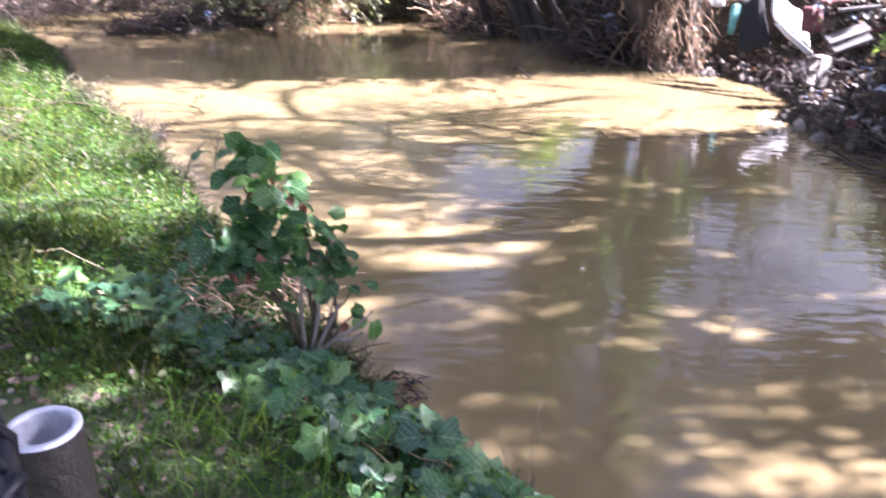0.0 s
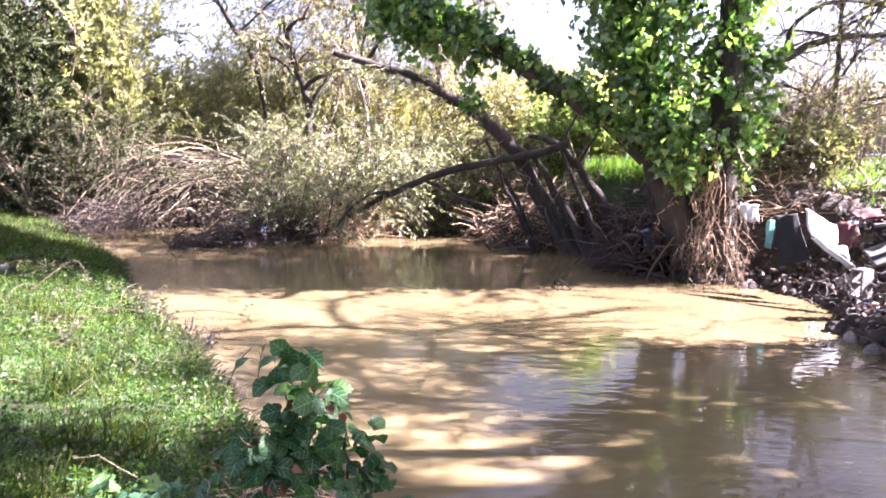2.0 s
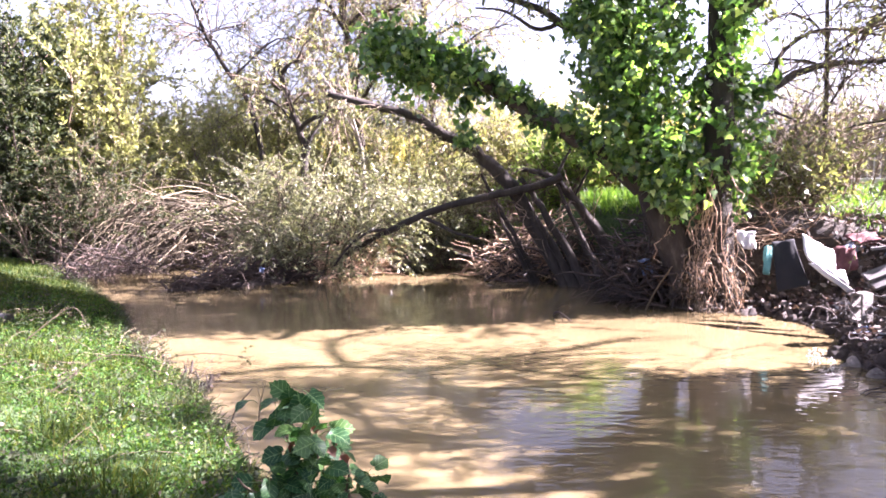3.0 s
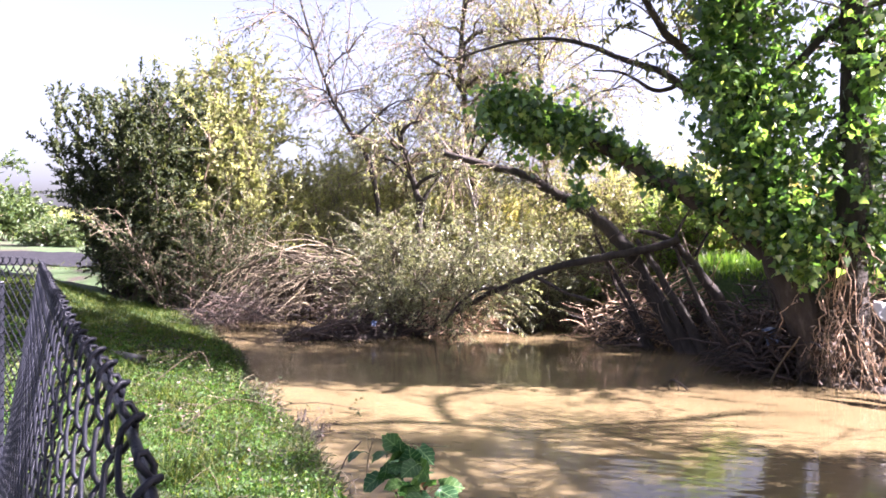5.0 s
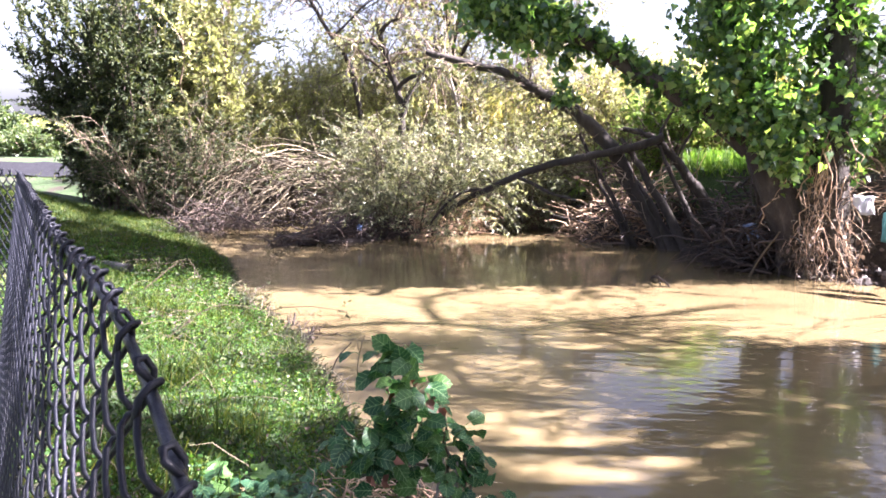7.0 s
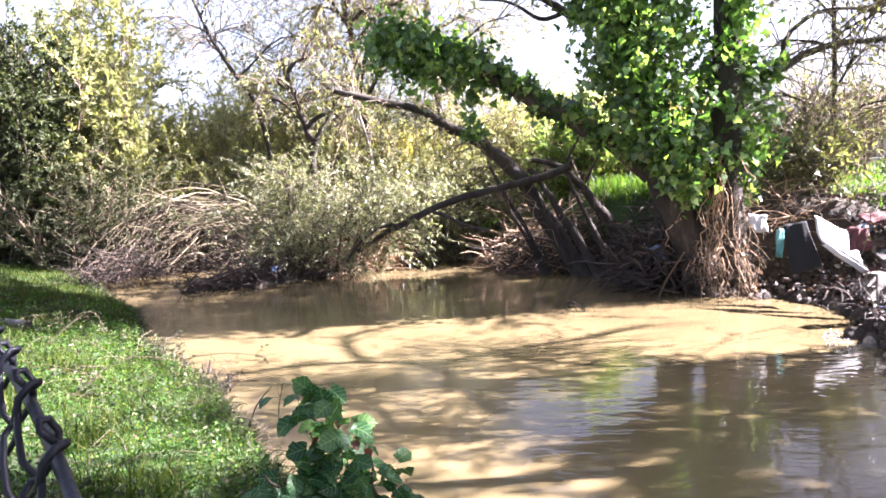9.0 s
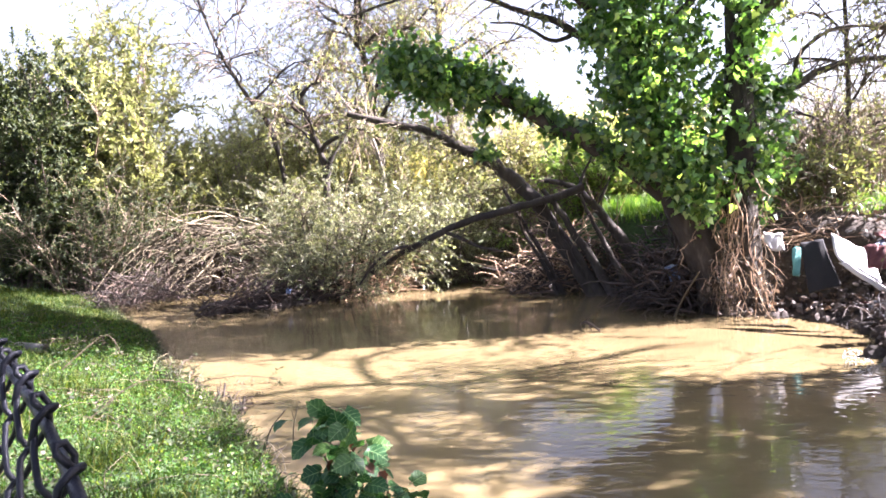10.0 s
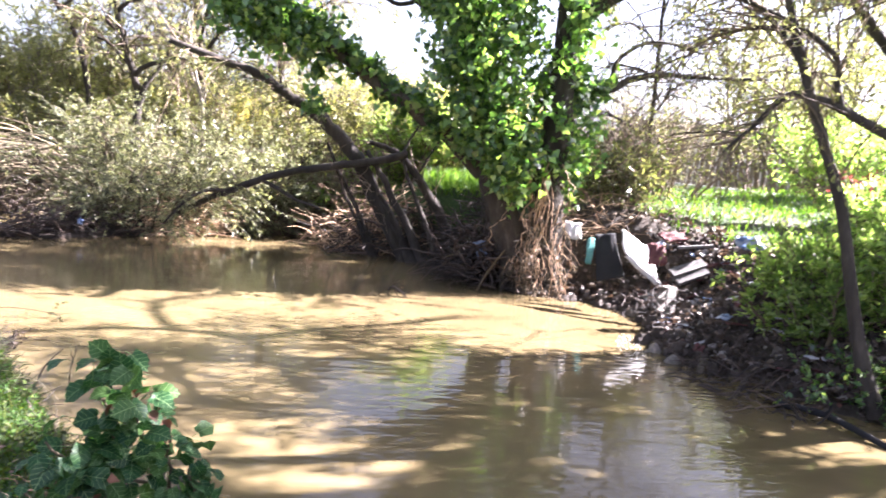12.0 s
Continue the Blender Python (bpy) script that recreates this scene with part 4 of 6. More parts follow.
# limbs placed so that their shadows fall as lines on the water
for pts, r in (([(8.8, 4.6, 4.3), (8.7, 6.0, 4.9), (7.6, 6.78, 5.0), (6.4, 6.82, 5.0), (5.1, 6.9, 5.1)], 0.055), ([(8.8, 4.6, 4.6), (8.06, 6.0, 5.4), (7.84, 6.4, 5.5), (7.37, 7.45, 5.5), (6.6, 7.6, 5.6), (5.8, 7.3, 5.6)], 0.075), ([(7.37, 7.45, 5.5), (8.15, 7.93, 5.5), (8.9, 8.3, 5.5), (9.7, 8.8, 5.6)], 0.05), ([(6.9, 7.55, 5.55), (6.7, 8.2, 5.6), (6.86, 8.8, 5.7), (7.6, 9.3, 5.8)], 0.045)):
    _, q = trunk_part("limb", pts, r, r * 0.5, M_BARK, arching)
    tw = twigs_on(smooth_path(q, 12)[None], 12, 0.8, 0.8, 0.0)
    part("twig", [tubes(tw, np.linspace(0.016, 0.004, 5)[None], 4)], M_TWIG, arching, kind="stuff")
# crown added out of sight to shade the far channel
tall_willow("unseen tall willow added on the bank top for shade", [(9.0, 9.4, 1.1), (8.8, 9.8, 3.2), (8.0, 10.8, 5.0), (7.1, 11.7, 6.8)], 0.13, 0.05, 14, 0.64, 1.2, 14, 24, 0.13, droop=0.1)
tall_willow("slim leaning bank tree added to shade the creek", [(6.6, 6.9, 0.9), (6.5, 6.8, 2.2), (6.3, 6.7, 3.6), (6.0, 6.5, 5.2)], 0.08, 0.03, 9, 0.58, 1.2, 16, 8, 0.09)

# ---- brush of the far side ----
shrub("dark_evergreen_shrub", "tall dark evergreen shrub at the grass edge", "shrub", -7.75, 12.4, 0.8, 0.9, 3.9, 46, 34, 44, M_DARK, 0.075, M_ROOT, wide=0.42, shape=LEAF_OVAL, twig_len=0.6, droop=-0.1, spread=0.5)
shrub("willow_shrub", "grey-green willow scrub at the corner of the bank", "shrub", -6.5, 12.2, 1.0, 0.8, 2.1, 40, 26, 28, M_DARK, 0.06, M_TWIG, wide=0.3, twig_len=0.55, droop=0.2, spread=0.9, low=0.05)
shrub("autumn_willow", "tall willow with yellowing autumn leaves", "tree", -7.1, 14.1, 1.15, 1.0, 5.7, 42, 34, 36, M_YELLOW, 0.11, M_TWIG, wide=0.32, twig_len=0.95, droop=0.1, r0=0.026, spread=0.9)
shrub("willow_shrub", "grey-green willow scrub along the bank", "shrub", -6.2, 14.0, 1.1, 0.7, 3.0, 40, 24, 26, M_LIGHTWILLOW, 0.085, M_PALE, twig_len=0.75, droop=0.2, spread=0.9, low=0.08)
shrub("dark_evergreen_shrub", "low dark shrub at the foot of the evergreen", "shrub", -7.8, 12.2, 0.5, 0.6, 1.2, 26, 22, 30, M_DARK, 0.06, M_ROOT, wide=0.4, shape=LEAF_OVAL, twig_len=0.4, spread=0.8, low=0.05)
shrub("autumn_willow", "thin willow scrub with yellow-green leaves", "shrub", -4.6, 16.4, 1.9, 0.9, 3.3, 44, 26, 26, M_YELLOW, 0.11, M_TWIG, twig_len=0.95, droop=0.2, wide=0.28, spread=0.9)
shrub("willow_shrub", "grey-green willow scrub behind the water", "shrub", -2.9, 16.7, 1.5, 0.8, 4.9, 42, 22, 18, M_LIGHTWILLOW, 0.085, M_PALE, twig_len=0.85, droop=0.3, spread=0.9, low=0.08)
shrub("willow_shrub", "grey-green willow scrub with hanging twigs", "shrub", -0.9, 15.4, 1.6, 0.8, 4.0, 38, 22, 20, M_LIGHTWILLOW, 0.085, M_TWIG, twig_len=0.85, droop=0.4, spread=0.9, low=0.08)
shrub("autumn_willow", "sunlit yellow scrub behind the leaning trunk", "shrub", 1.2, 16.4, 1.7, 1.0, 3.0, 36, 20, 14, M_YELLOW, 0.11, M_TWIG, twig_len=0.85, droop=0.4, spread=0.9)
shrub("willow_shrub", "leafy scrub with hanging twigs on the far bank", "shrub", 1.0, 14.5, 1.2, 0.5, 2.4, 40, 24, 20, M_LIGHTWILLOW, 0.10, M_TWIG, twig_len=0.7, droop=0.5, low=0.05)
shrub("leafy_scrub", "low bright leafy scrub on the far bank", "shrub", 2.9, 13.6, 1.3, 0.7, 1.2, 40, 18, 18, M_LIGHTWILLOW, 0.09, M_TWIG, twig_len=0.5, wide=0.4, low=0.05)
shrub("leafy_scrub", "sunlit yellow-green bush behind the leaning trunks", "shrub", 1.7, 13.4, 0.9, 0.45, 1.5, 34, 18, 16, M_SUNLEAF, 0.09, M_TWIG, twig_len=0.5, wide=0.4, low=0.1)
shrub("bank_scrub", "leafy scrub beside the ivy-clad trunks", "shrub", 4.4, 10.0, 0.6, 0.6, 0.9, 22, 16, 9, M_WILLOW, 0.09, M_TWIG, twig_len=0.5, wide=0.35, low=0.05)
shrub("island_willow", "grey-green willow bush hanging over the debris island", "shrub", -2.35, 11.95, 1.15, 0.45, 2.0, 30, 26, 30, M_SILVER, 0.066, M_PALE, lean=(0.35, -0.2), twig_len=0.75, droop=0.6, z0=0.05, low=0.05, spread=0.9)
shrub("island_willow", "low hanging willow twigs touching the water", "shrub", -1.2, 13.1, 0.9, 0.45, 1.55, 38, 24, 26, M_SILVER, 0.075, M_PALE, lean=(0.3, 0.0), twig_len=0.6, droop=0.6, z0=0.02, low=0.02, spread=0.9)
shrub("leafy_scrub", "pale scrub at the mouth of the side channel", "shrub", -4.5, 14.4, 1.0, 0.5, 1.6, 40, 22, 24, M_SILVER, 0.09, M_TWIG, twig_len=0.5, droop=0.3, z0=0.0, low=0.05)
shrub("willow_shrub", "yellow-green willow scrub with upright pale shoots", "shrub", -5.3, 15.1, 1.0, 0.5, 3.0, 48, 18, 16, M_YELLOW, 0.09, M_SNAG, twig_len=0.6, droop=0.0, spread=0.5, low=0.3, r0=0.016)
shrub("willow_shrub", "upright pale shoots among yellow-green leaves", "shrub", -3.9, 14.6, 0.8, 0.4, 1.9, 40, 18, 16, M_LIGHTWILLOW, 0.085, M_SNAG, twig_len=0.55, droop=0.0, spread=0.5, low=0.3, r0=0.015)
shrub("willow_shrub", "silvery scrub at the back of the channel", "shrub", 0.1, 13.9, 0.9, 0.4, 1.7, 36, 20, 20, M_SILVER, 0.08, M_PALE, twig_len=0.55, droop=0.4, low=0.05)

# tall dry grass and reeds catching the sun behind the scrub
n = 14000
x, y = disc(n, -2.5, 19.5, 9.0, 2.2)
p = on_land(x, y)
d = rng.normal(size=(n, 3)) * 0.22 + [0, 0, 1]
whole("tall_grass", mixed(leaf_chunks(BLADE, p, d, rng.uniform(1.0, 2.6, n), rng.uniform(0.03, 0.06, n))), M_REED, "tall sunlit yellow-green reeds and dry grass", "tall grass", kind="stuff", smooth=False)
n = 5000
x, y = disc(n, 3.6, 12.0, 1.6, 1.2)
p = on_land(x, y)
ok = p[:, 2] > 1.0
p = p[ok]
whole("bank_grass", mixed(leaf_chunks(BLADE, p, rng.normal(size=p.shape) * 0.35 + [0, 0, 1], rng.uniform(0.15, 0.35, len(p)), 0.018)), M_LUSH, "bright sunlit grass on top of the far bank", "grass", kind="stuff", smooth=False)


def tangle(name, label, cx, cy, rx, ry, z0, z1, n, length, mat, thick=0.008, k=6, flat=0.5, category="brush pile", turn=0.0):
    """A heap of loose crossing branches."""
    x, y = disc(n, cx, cy, rx, ry, turn)
    h = rng.uniform(0, 1, n) ** 1.4
    base = np.stack([x, y, z0 + (z1 - z0) * h * (1 - 0.7 * np.minimum(1, ((x - cx) ** 2 + (y - cy) ** 2) / max(rx, ry) ** 2))], 1)
    way = unit(rng.normal(size=(n, 3)) * [1, 0.7, flat])
    tip = base + way * (length * rng.uniform(0.4, 1.2, n))[:, None]
    tip[:, 2] = np.maximum(tip[:, 2], z0 - 0.05)
    path = arcs(base, tip, k, sag=-0.1, wob=0.05)
    rad = thick * rng.uniform(0.4, 1.8, n)[:, None] * np.linspace(1, 0.35, k)[None]
    return whole(name, [tubes(path, rad, 5)], mat, label, category, kind="stuff")


n = 130
base = np.array([-4.1, 13.0, 0.85]) + rng.normal(size=(n, 3)) * [0.45, 0.25, 0.2]
tip = np.array([-5.8, 12.1, 0.3]) + rng.normal(size=(n, 3)) * [0.55, 0.4, 0.25]
tip[:, 2] = np.maximum(tip[:, 2], -0.02)
fan = arcs(base, tip, 9, sag=-rng.uniform(0.06, 0.24, n), wob=0.015)
whole("brush_pile", [tubes(fan, rng.uniform(0.006, 0.017, n)[:, None] * np.linspace(1, 0.3, 9)[None], 5), tubes(twigs_on(fan, 5, 0.45, 0.6, 0.2), np.linspace(0.005, 0.002, 5)[None], 3)], M_PALE, "fan of long dead branches arching down to the water", "brush pile", kind="stuff")
tangle("brush_pile", "pale heap of dead arching branches at the waterline", -5.2, 12.9, 1.35, 0.6, 0.1, 0.9, 220, 1.0, M_PALE, 0.009)
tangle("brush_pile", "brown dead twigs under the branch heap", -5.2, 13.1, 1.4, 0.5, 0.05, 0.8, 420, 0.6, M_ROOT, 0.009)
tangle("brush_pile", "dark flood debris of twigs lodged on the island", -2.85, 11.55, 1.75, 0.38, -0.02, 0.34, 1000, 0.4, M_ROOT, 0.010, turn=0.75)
tangle("brush_pile", "reddish brown twigs heaped on the island", -1.75, 12.2, 0.85, 0.4, 0.02, 0.75, 620, 0.45, M_VINE, 0.007, turn=0.75)
tangle("brush_pile", "brown reedy twigs hanging to the water", -0.9, 13.3, 0.9, 0.4, 0.0, 0.7, 420, 0.6, M_TWIG, 0.006)
# light put into colour: dark stems for the shaded bank, paler ones for sun
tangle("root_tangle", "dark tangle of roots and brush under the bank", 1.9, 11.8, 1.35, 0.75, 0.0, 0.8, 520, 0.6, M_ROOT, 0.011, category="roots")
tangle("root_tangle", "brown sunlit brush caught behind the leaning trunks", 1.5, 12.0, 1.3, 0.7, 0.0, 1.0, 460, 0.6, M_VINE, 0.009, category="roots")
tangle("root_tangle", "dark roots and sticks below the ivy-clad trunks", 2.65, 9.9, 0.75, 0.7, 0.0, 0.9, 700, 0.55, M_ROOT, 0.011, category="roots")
tangle("brush_pile", "brown dry twigs at the back of the channel", 0.6, 13.7, 1.1, 0.35, 0.0, 0.6, 420, 0.5, M_VINE, 0.006)
tangle("brush_pile", "pale vine stems and dry twigs beside the ivy tree", 4.0, 9.5, 0.45, 0.35, 0.75, 1.35, 120, 0.6, M_VINE, 0.006)
tangle("brush_pile", "dry brown twigs strewn over the bank top", 4.7, 9.7, 0.9, 0.5, 0.92, 1.25, 300, 0.45, M_TWIG, 0.006)
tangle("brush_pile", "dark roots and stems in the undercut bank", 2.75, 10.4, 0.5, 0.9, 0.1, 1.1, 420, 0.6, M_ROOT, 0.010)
# dark twig tone used for the shade lying on this edge
tangle("brush_pile", "dead twigs at the edge of the grass bank", -5.35, 11.2, 0.8, 0.35, 0.1, 0.6, 300, 0.55, M_ROOT, 0.006, turn=0.9)
for pts, r in (([(-3.5, 13.2, 1.17), (-4.3, 12.75, 1.14), (-4.9, 12.5, 1.24), (-5.45, 12.3, 1.5)], 0.032), ([(-4.0, 13.2, 0.85), (-4.7, 12.6, 1.0), (-5.4, 12.1, 0.85), (-5.7, 11.5, 0.3)], 0.024), ([(-4.3, 12.9, 0.4), (-5.0, 12.3, 0.75), (-5.7, 12.0, 0.5)], 0.022), ([(-4.2, 12.9, 0.1), (-4.7, 12.5, 0.7), (-5.4, 12.4, 1.0), (-5.9, 12.5, 0.9)], 0.018)):
    q = smooth_path(pts, 14)
    br = thing("dead_branch", "bleached dead branch arching over the brush pile", "branch", pts[-1])
    part("bough", [tubes(q, np.linspace(r, r * 0.4, 14)[None], 8)] + caps(q, r * 0.4, 8)[1:], M_PALE, br)
    tw = twigs_on(q[None], 14, 0.5, 0.8, 0.1)
    part("twig", [tubes(tw, np.linspace(0.008, 0.003, 5)[None], 4)], M_PALE, br, kind="stuff")

# low mound under the island debris
a, r = np.meshgrid(np.linspace(0, 2 * np.pi, 40, endpoint=False), np.linspace(0, 1, 10))
mz = 0.16 * (1 - r ** 2) - 0.05 + 0.03 * np.sin(5 * a) * r
mu, mw = 2.0 * r * np.cos(a) * (1 + 0.1 * np.sin(3 * a)), 0.42 * r * np.sin(a)
mv = np.stack([-2.7 + 0.73 * mu - 0.68 * mw, 11.75 + 0.68 * mu + 0.73 * mw, mz], -1).reshape(-1, 3)
mi = np.arange(400).reshape(10, 40)
mf = np.stack([mi[:-1], np.roll(mi, -1, 1)[:-1], np.roll(mi, -1, 1)[1:], mi[1:]], -1).reshape(-1, 4)
whole("debris_island", [(mv, mf)], M_MUD, "low dark mud island under flood debris", "island", kind="structure")


# ---- rubbish and rubble on the far bank ----
def rock_mesh(seed):
    r = np.random.default_rng(seed)
    bm = bmesh.new()
    bmesh.ops.create_icosphere(bm, subdivisions=2, radius=0.5)
    stretch = r.uniform(0.55, 1.15, 3)
    cuts = [(Vector(unit(r.normal(size=3))), r.uniform(0.22, 0.4)) for _ in range(7)]
    for v in bm.verts:
        for n, h in cuts:
            over = v.co.dot(n) - h
            if over > 0:
                v.co -= n * over
        v.co = Vector((v.co[0] * stretch[0], v.co[1] * stretch[1], v.co[2] * stretch[2]))
    me = bpy.data.meshes.new("stone")
    bm.to_mesh(me)
    bm.free()
    me.materials.append(M_STONE)
    return me


ROCKS = [rock_mesh(i) for i in range(8)]
count = 0
r_ = np.random.default_rng(21)
spots = []
while count < 300:
    x, y = r_.uniform(3.1, 5.4), r_.uniform(4.4, 8.9)
    d = float(edge_distance(np.array([x]), np.array([y]), FAR_BANK)[0])
    wet = bool(in_creek(np.array([x]), np.array([y]))[0])
    if (wet and d > 0.12) or d > 1.35:
        continue
    s = 0.07 + 0.17 * r_.uniform() ** 2.2
    ob = new("rubble_stone", ROCKS[int(r_.integers(8))])
    ob.matrix_world = Matrix.LocRotScale((x, y, float(land(x, y)[0]) + 0.12 * s), Euler(r_.uniform(0, 6.28, 3)), (s, s, s))
    tagged(ob, "broken brownish stone lying in the bank rubble", "stone", "rubble on the bank")
    count += 1
tangle("flood_debris", "dark twigs and leaf debris among the rubble", 4.1, 6.6, 0.7, 1.8, 0.15, 0.5, 200, 0.26, M_ROOT, 0.004, category="debris")
tangle("flood_debris", "wet black twigs at the water's edge", 3.75, 5.4, 0.45, 0.8, 0.0, 0.12, 160, 0.3, M_ROOT, 0.007, category="debris")
n = 3400
x, y = r_.uniform(2.9, 5.5, n), r_.uniform(4.4, 9.1, n)
ok = ~in_creek(x, y) & (edge_distance(x, y, FAR_BANK) < 1.7)
p = on_land(x[ok], y[ok], 0.01)
p[:, 2] += rng.uniform(0, 0.05, len(p))
CHIP = (np.array([[-0.5, -0.4, -0.2], [0.5, -0.3, -0.25], [0.4, 0.45, -0.2], [-0.45, 0.35, -0.25], [-0.3, -0.3, 0.25], [0.35, -0.2, 0.2], [0.25, 0.3, 0.3], [-0.3, 0.25, 0.18]]), [[0, 1, 5, 4], [1, 2, 6, 5], [2, 3, 7, 6], [3, 0, 4, 7], [4, 5, 6, 7]])
sz = 0.025 + 0.09 * rng.uniform(0, 1, len(p)) ** 2
whole("rubble_chips", mixed(leaf_chunks(CHIP, p, rng.normal(size=p.shape), sz, sz * rng.uniform(0.4, 0.9, len(p)))), M_CHIP, "small broken stones and chips covering the bank", "rubble", kind="stuff", smooth=False)
n = 3000
x, y = r_.uniform(2.6, 5.6, n), r_.uniform(4.4, 9.3, n)
ok = ~in_creek(x, y) & (edge_distance(x, y, FAR_BANK) < 1.9)
p = on_land(x[ok], y[ok], 0.03)
p[:, 2] += rng.uniform(0, 0.12, len(p))
sz = rng.uniform(0.03, 0.09, len(p))
whole("dead_leaf_litter", mixed(leaf_chunks(LEAF_OVAL, p, rng.normal(size=p.shape) * [1, 1, 0.4], sz, sz * 0.7)), M_LITTER, "old brown leaves scattered over the rubble", "leaves", kind="stuff")


def solid_sheet(surface, nu, nv, thick):
    """A bent sheet with thickness from a function (u, v) to a point."""
    u, v = np.meshgrid(np.linspace(0, 1, nu), np.linspace(0, 1, nv))
    p = surface(u, v)
    nrm = unit(np.cross(np.gradient(p, axis=1), np.gradient(p, axis=0)))
    top, bot = p + nrm * thick / 2, p - nrm * thick / 2
    i = np.arange(nu * nv).reshape(nv, nu)
    f = np.stack([i[:-1, :-1], i[:-1, 1:], i[1:, 1:], i[1:, :-1]], -1).reshape(-1, 4)
    o = nu * nv
    ring = np.concatenate([i[0], i[1:, -1], i[-1, ::-1][1:], i[::-1, 0][1:-1]])
    nx = np.roll(ring, -1)
    rim = np.stack([ring, ring + o, nx + o, nx], -1)
    return np.concatenate([top.reshape(-1, 3), bot.reshape(-1, 3)]), np.concatenate([f, f[:, ::-1] + o, rim])


def patch(a, b, c, d, crumple, seed, freq=3.0):
    a, b, c, d = (np.array(q, float) for q in (a, b, c, d))

    def surface(u, v):
        u, v = u[..., None], v[..., None]
        p = a * (1 - u) * (1 - v) + b * u * (1 - v) + c * u * v + d * (1 - u) * v
        w = np.sin(freq * 2 * u + seed) * np.sin(freq * 1.7 * v + 1.3 * seed) + 0.5 * np.sin(freq * 5 * u + 2 * v * freq + seed)
        return p + crumple * w * np.array([0.4, -0.7, 0.6])
    return surface


whole("white_panel", [solid_sheet(patch((3.91, 8.55, 0.97), (4.24, 8.3, 0.79), (4.20, 8.02, 0.47), (3.85, 8.2, 0.72), 0.014, 1.0), 12, 10, 0.02)], M_WHITE, "bent white sheet panel dumped on the bank", "panel")
whole("white_panel", [solid_sheet(patch((3.84, 8.19, 0.69), (3.90, 8.15, 0.70), (4.24, 7.98, 0.42), (4.18, 8.0, 0.40), 0.006, 2.0), 8, 12, 0.02)], M_WHITE, "narrow white strip under the dumped panel", "panel")
whole("plastic_sheet", [solid_sheet(patch((3.30, 8.90, 1.0), (3.52, 8.86, 0.98), (3.50, 8.80, 0.78), (3.34, 8.80, 0.80), 0.02, 2.0), 10, 8, 0.008)], M_WHITE, "crumpled white plastic sheet caught under roots", "plastic")
whole("hanging_cloth", [solid_sheet(patch((3.57, 8.72, 0.82), (3.66, 8.70, 0.83), (3.59, 8.60, 0.50), (3.52, 8.60, 0.52), 0.015, 3.0), 8, 12, 0.008)], M_TEAL, "torn teal cloth hanging from the brush", "cloth")
# this sheet also stands in for the dark of the hollow here
whole("black_sheet", [solid_sheet(patch((3.66, 8.80, 0.85), (3.92, 8.70, 0.92), (3.90, 8.3, 0.42), (3.66, 8.45, 0.34), 0.02, 1.3, 1.7), 22, 22, 0.01)], M_BLACK, "crumpled black plastic sheet darkening a shaded hollow on the bank", "plastic")
whole("red_rag", [solid_sheet(patch((4.45, 8.62, 0.97), (4.75, 8.55, 1.0), (4.68, 8.35, 0.92), (4.42, 8.42, 0.90), 0.03, 5.0), 12, 8, 0.012)], M_RAG, "faded red rag thrown on the rubble", "rag")
whole("red_rag", [solid_sheet(patch((4.12, 8.22, 0.86), (4.3, 8.1, 0.88), (4.22, 7.9, 0.66), (4.06, 8.0, 0.64), 0.03, 6.0), 10, 8, 0.012)], M_RAG, "dirty red rag under the white panel", "rag")
whole("blue_plastic", [solid_sheet(patch((4.85, 7.62, 1.08), (5.1, 7.5, 1.12), (5.08, 7.35, 0.98), (4.86, 7.42, 0.95), 0.03, 7.0), 10, 8, 0.01)], M_BLUE, "bluish grey plastic bag on the bank top", "plastic")
whole("blue_plastic", [solid_sheet(patch((2.33, 9.6, 0.56), (2.5, 9.58, 0.58), (2.48, 9.5, 0.36), (2.36, 9.5, 0.34), 0.025, 8.0), 10, 8, 0.01)], M_BLUE, "pale blue plastic caught in the roots", "plastic")
whole("blue_plastic", [solid_sheet(patch((-2.99, 11.02, 0.27), (-2.92, 11.05, 0.27), (-2.92, 10.99, 0.20), (-2.98, 10.98, 0.20), 0.03, 9.0), 8, 8, 0.01)], M_BLUE, "scrap of blue plastic in the island debris", "plastic")


def box_chunks(size, bevel=0.006):
    bm = bmesh.new()
    bmesh.ops.create_cube(bm, size=1)
    bmesh.ops.scale(bm, vec=size, verts=bm.verts)
    bmesh.ops.bevel(bm, geom=list(bm.edges), offset=bevel, segments=2, affect="EDGES")
    return bm


def placed(name, bm, mat, m, label, category, group=""):
    me = bpy.data.meshes.new(name)
    bm.to_mesh(me)
    bm.free()
    me.materials.append(mat)
    ob = new(name, me)
    ob.matrix_world = m
    return tagged(ob, label, category, group)


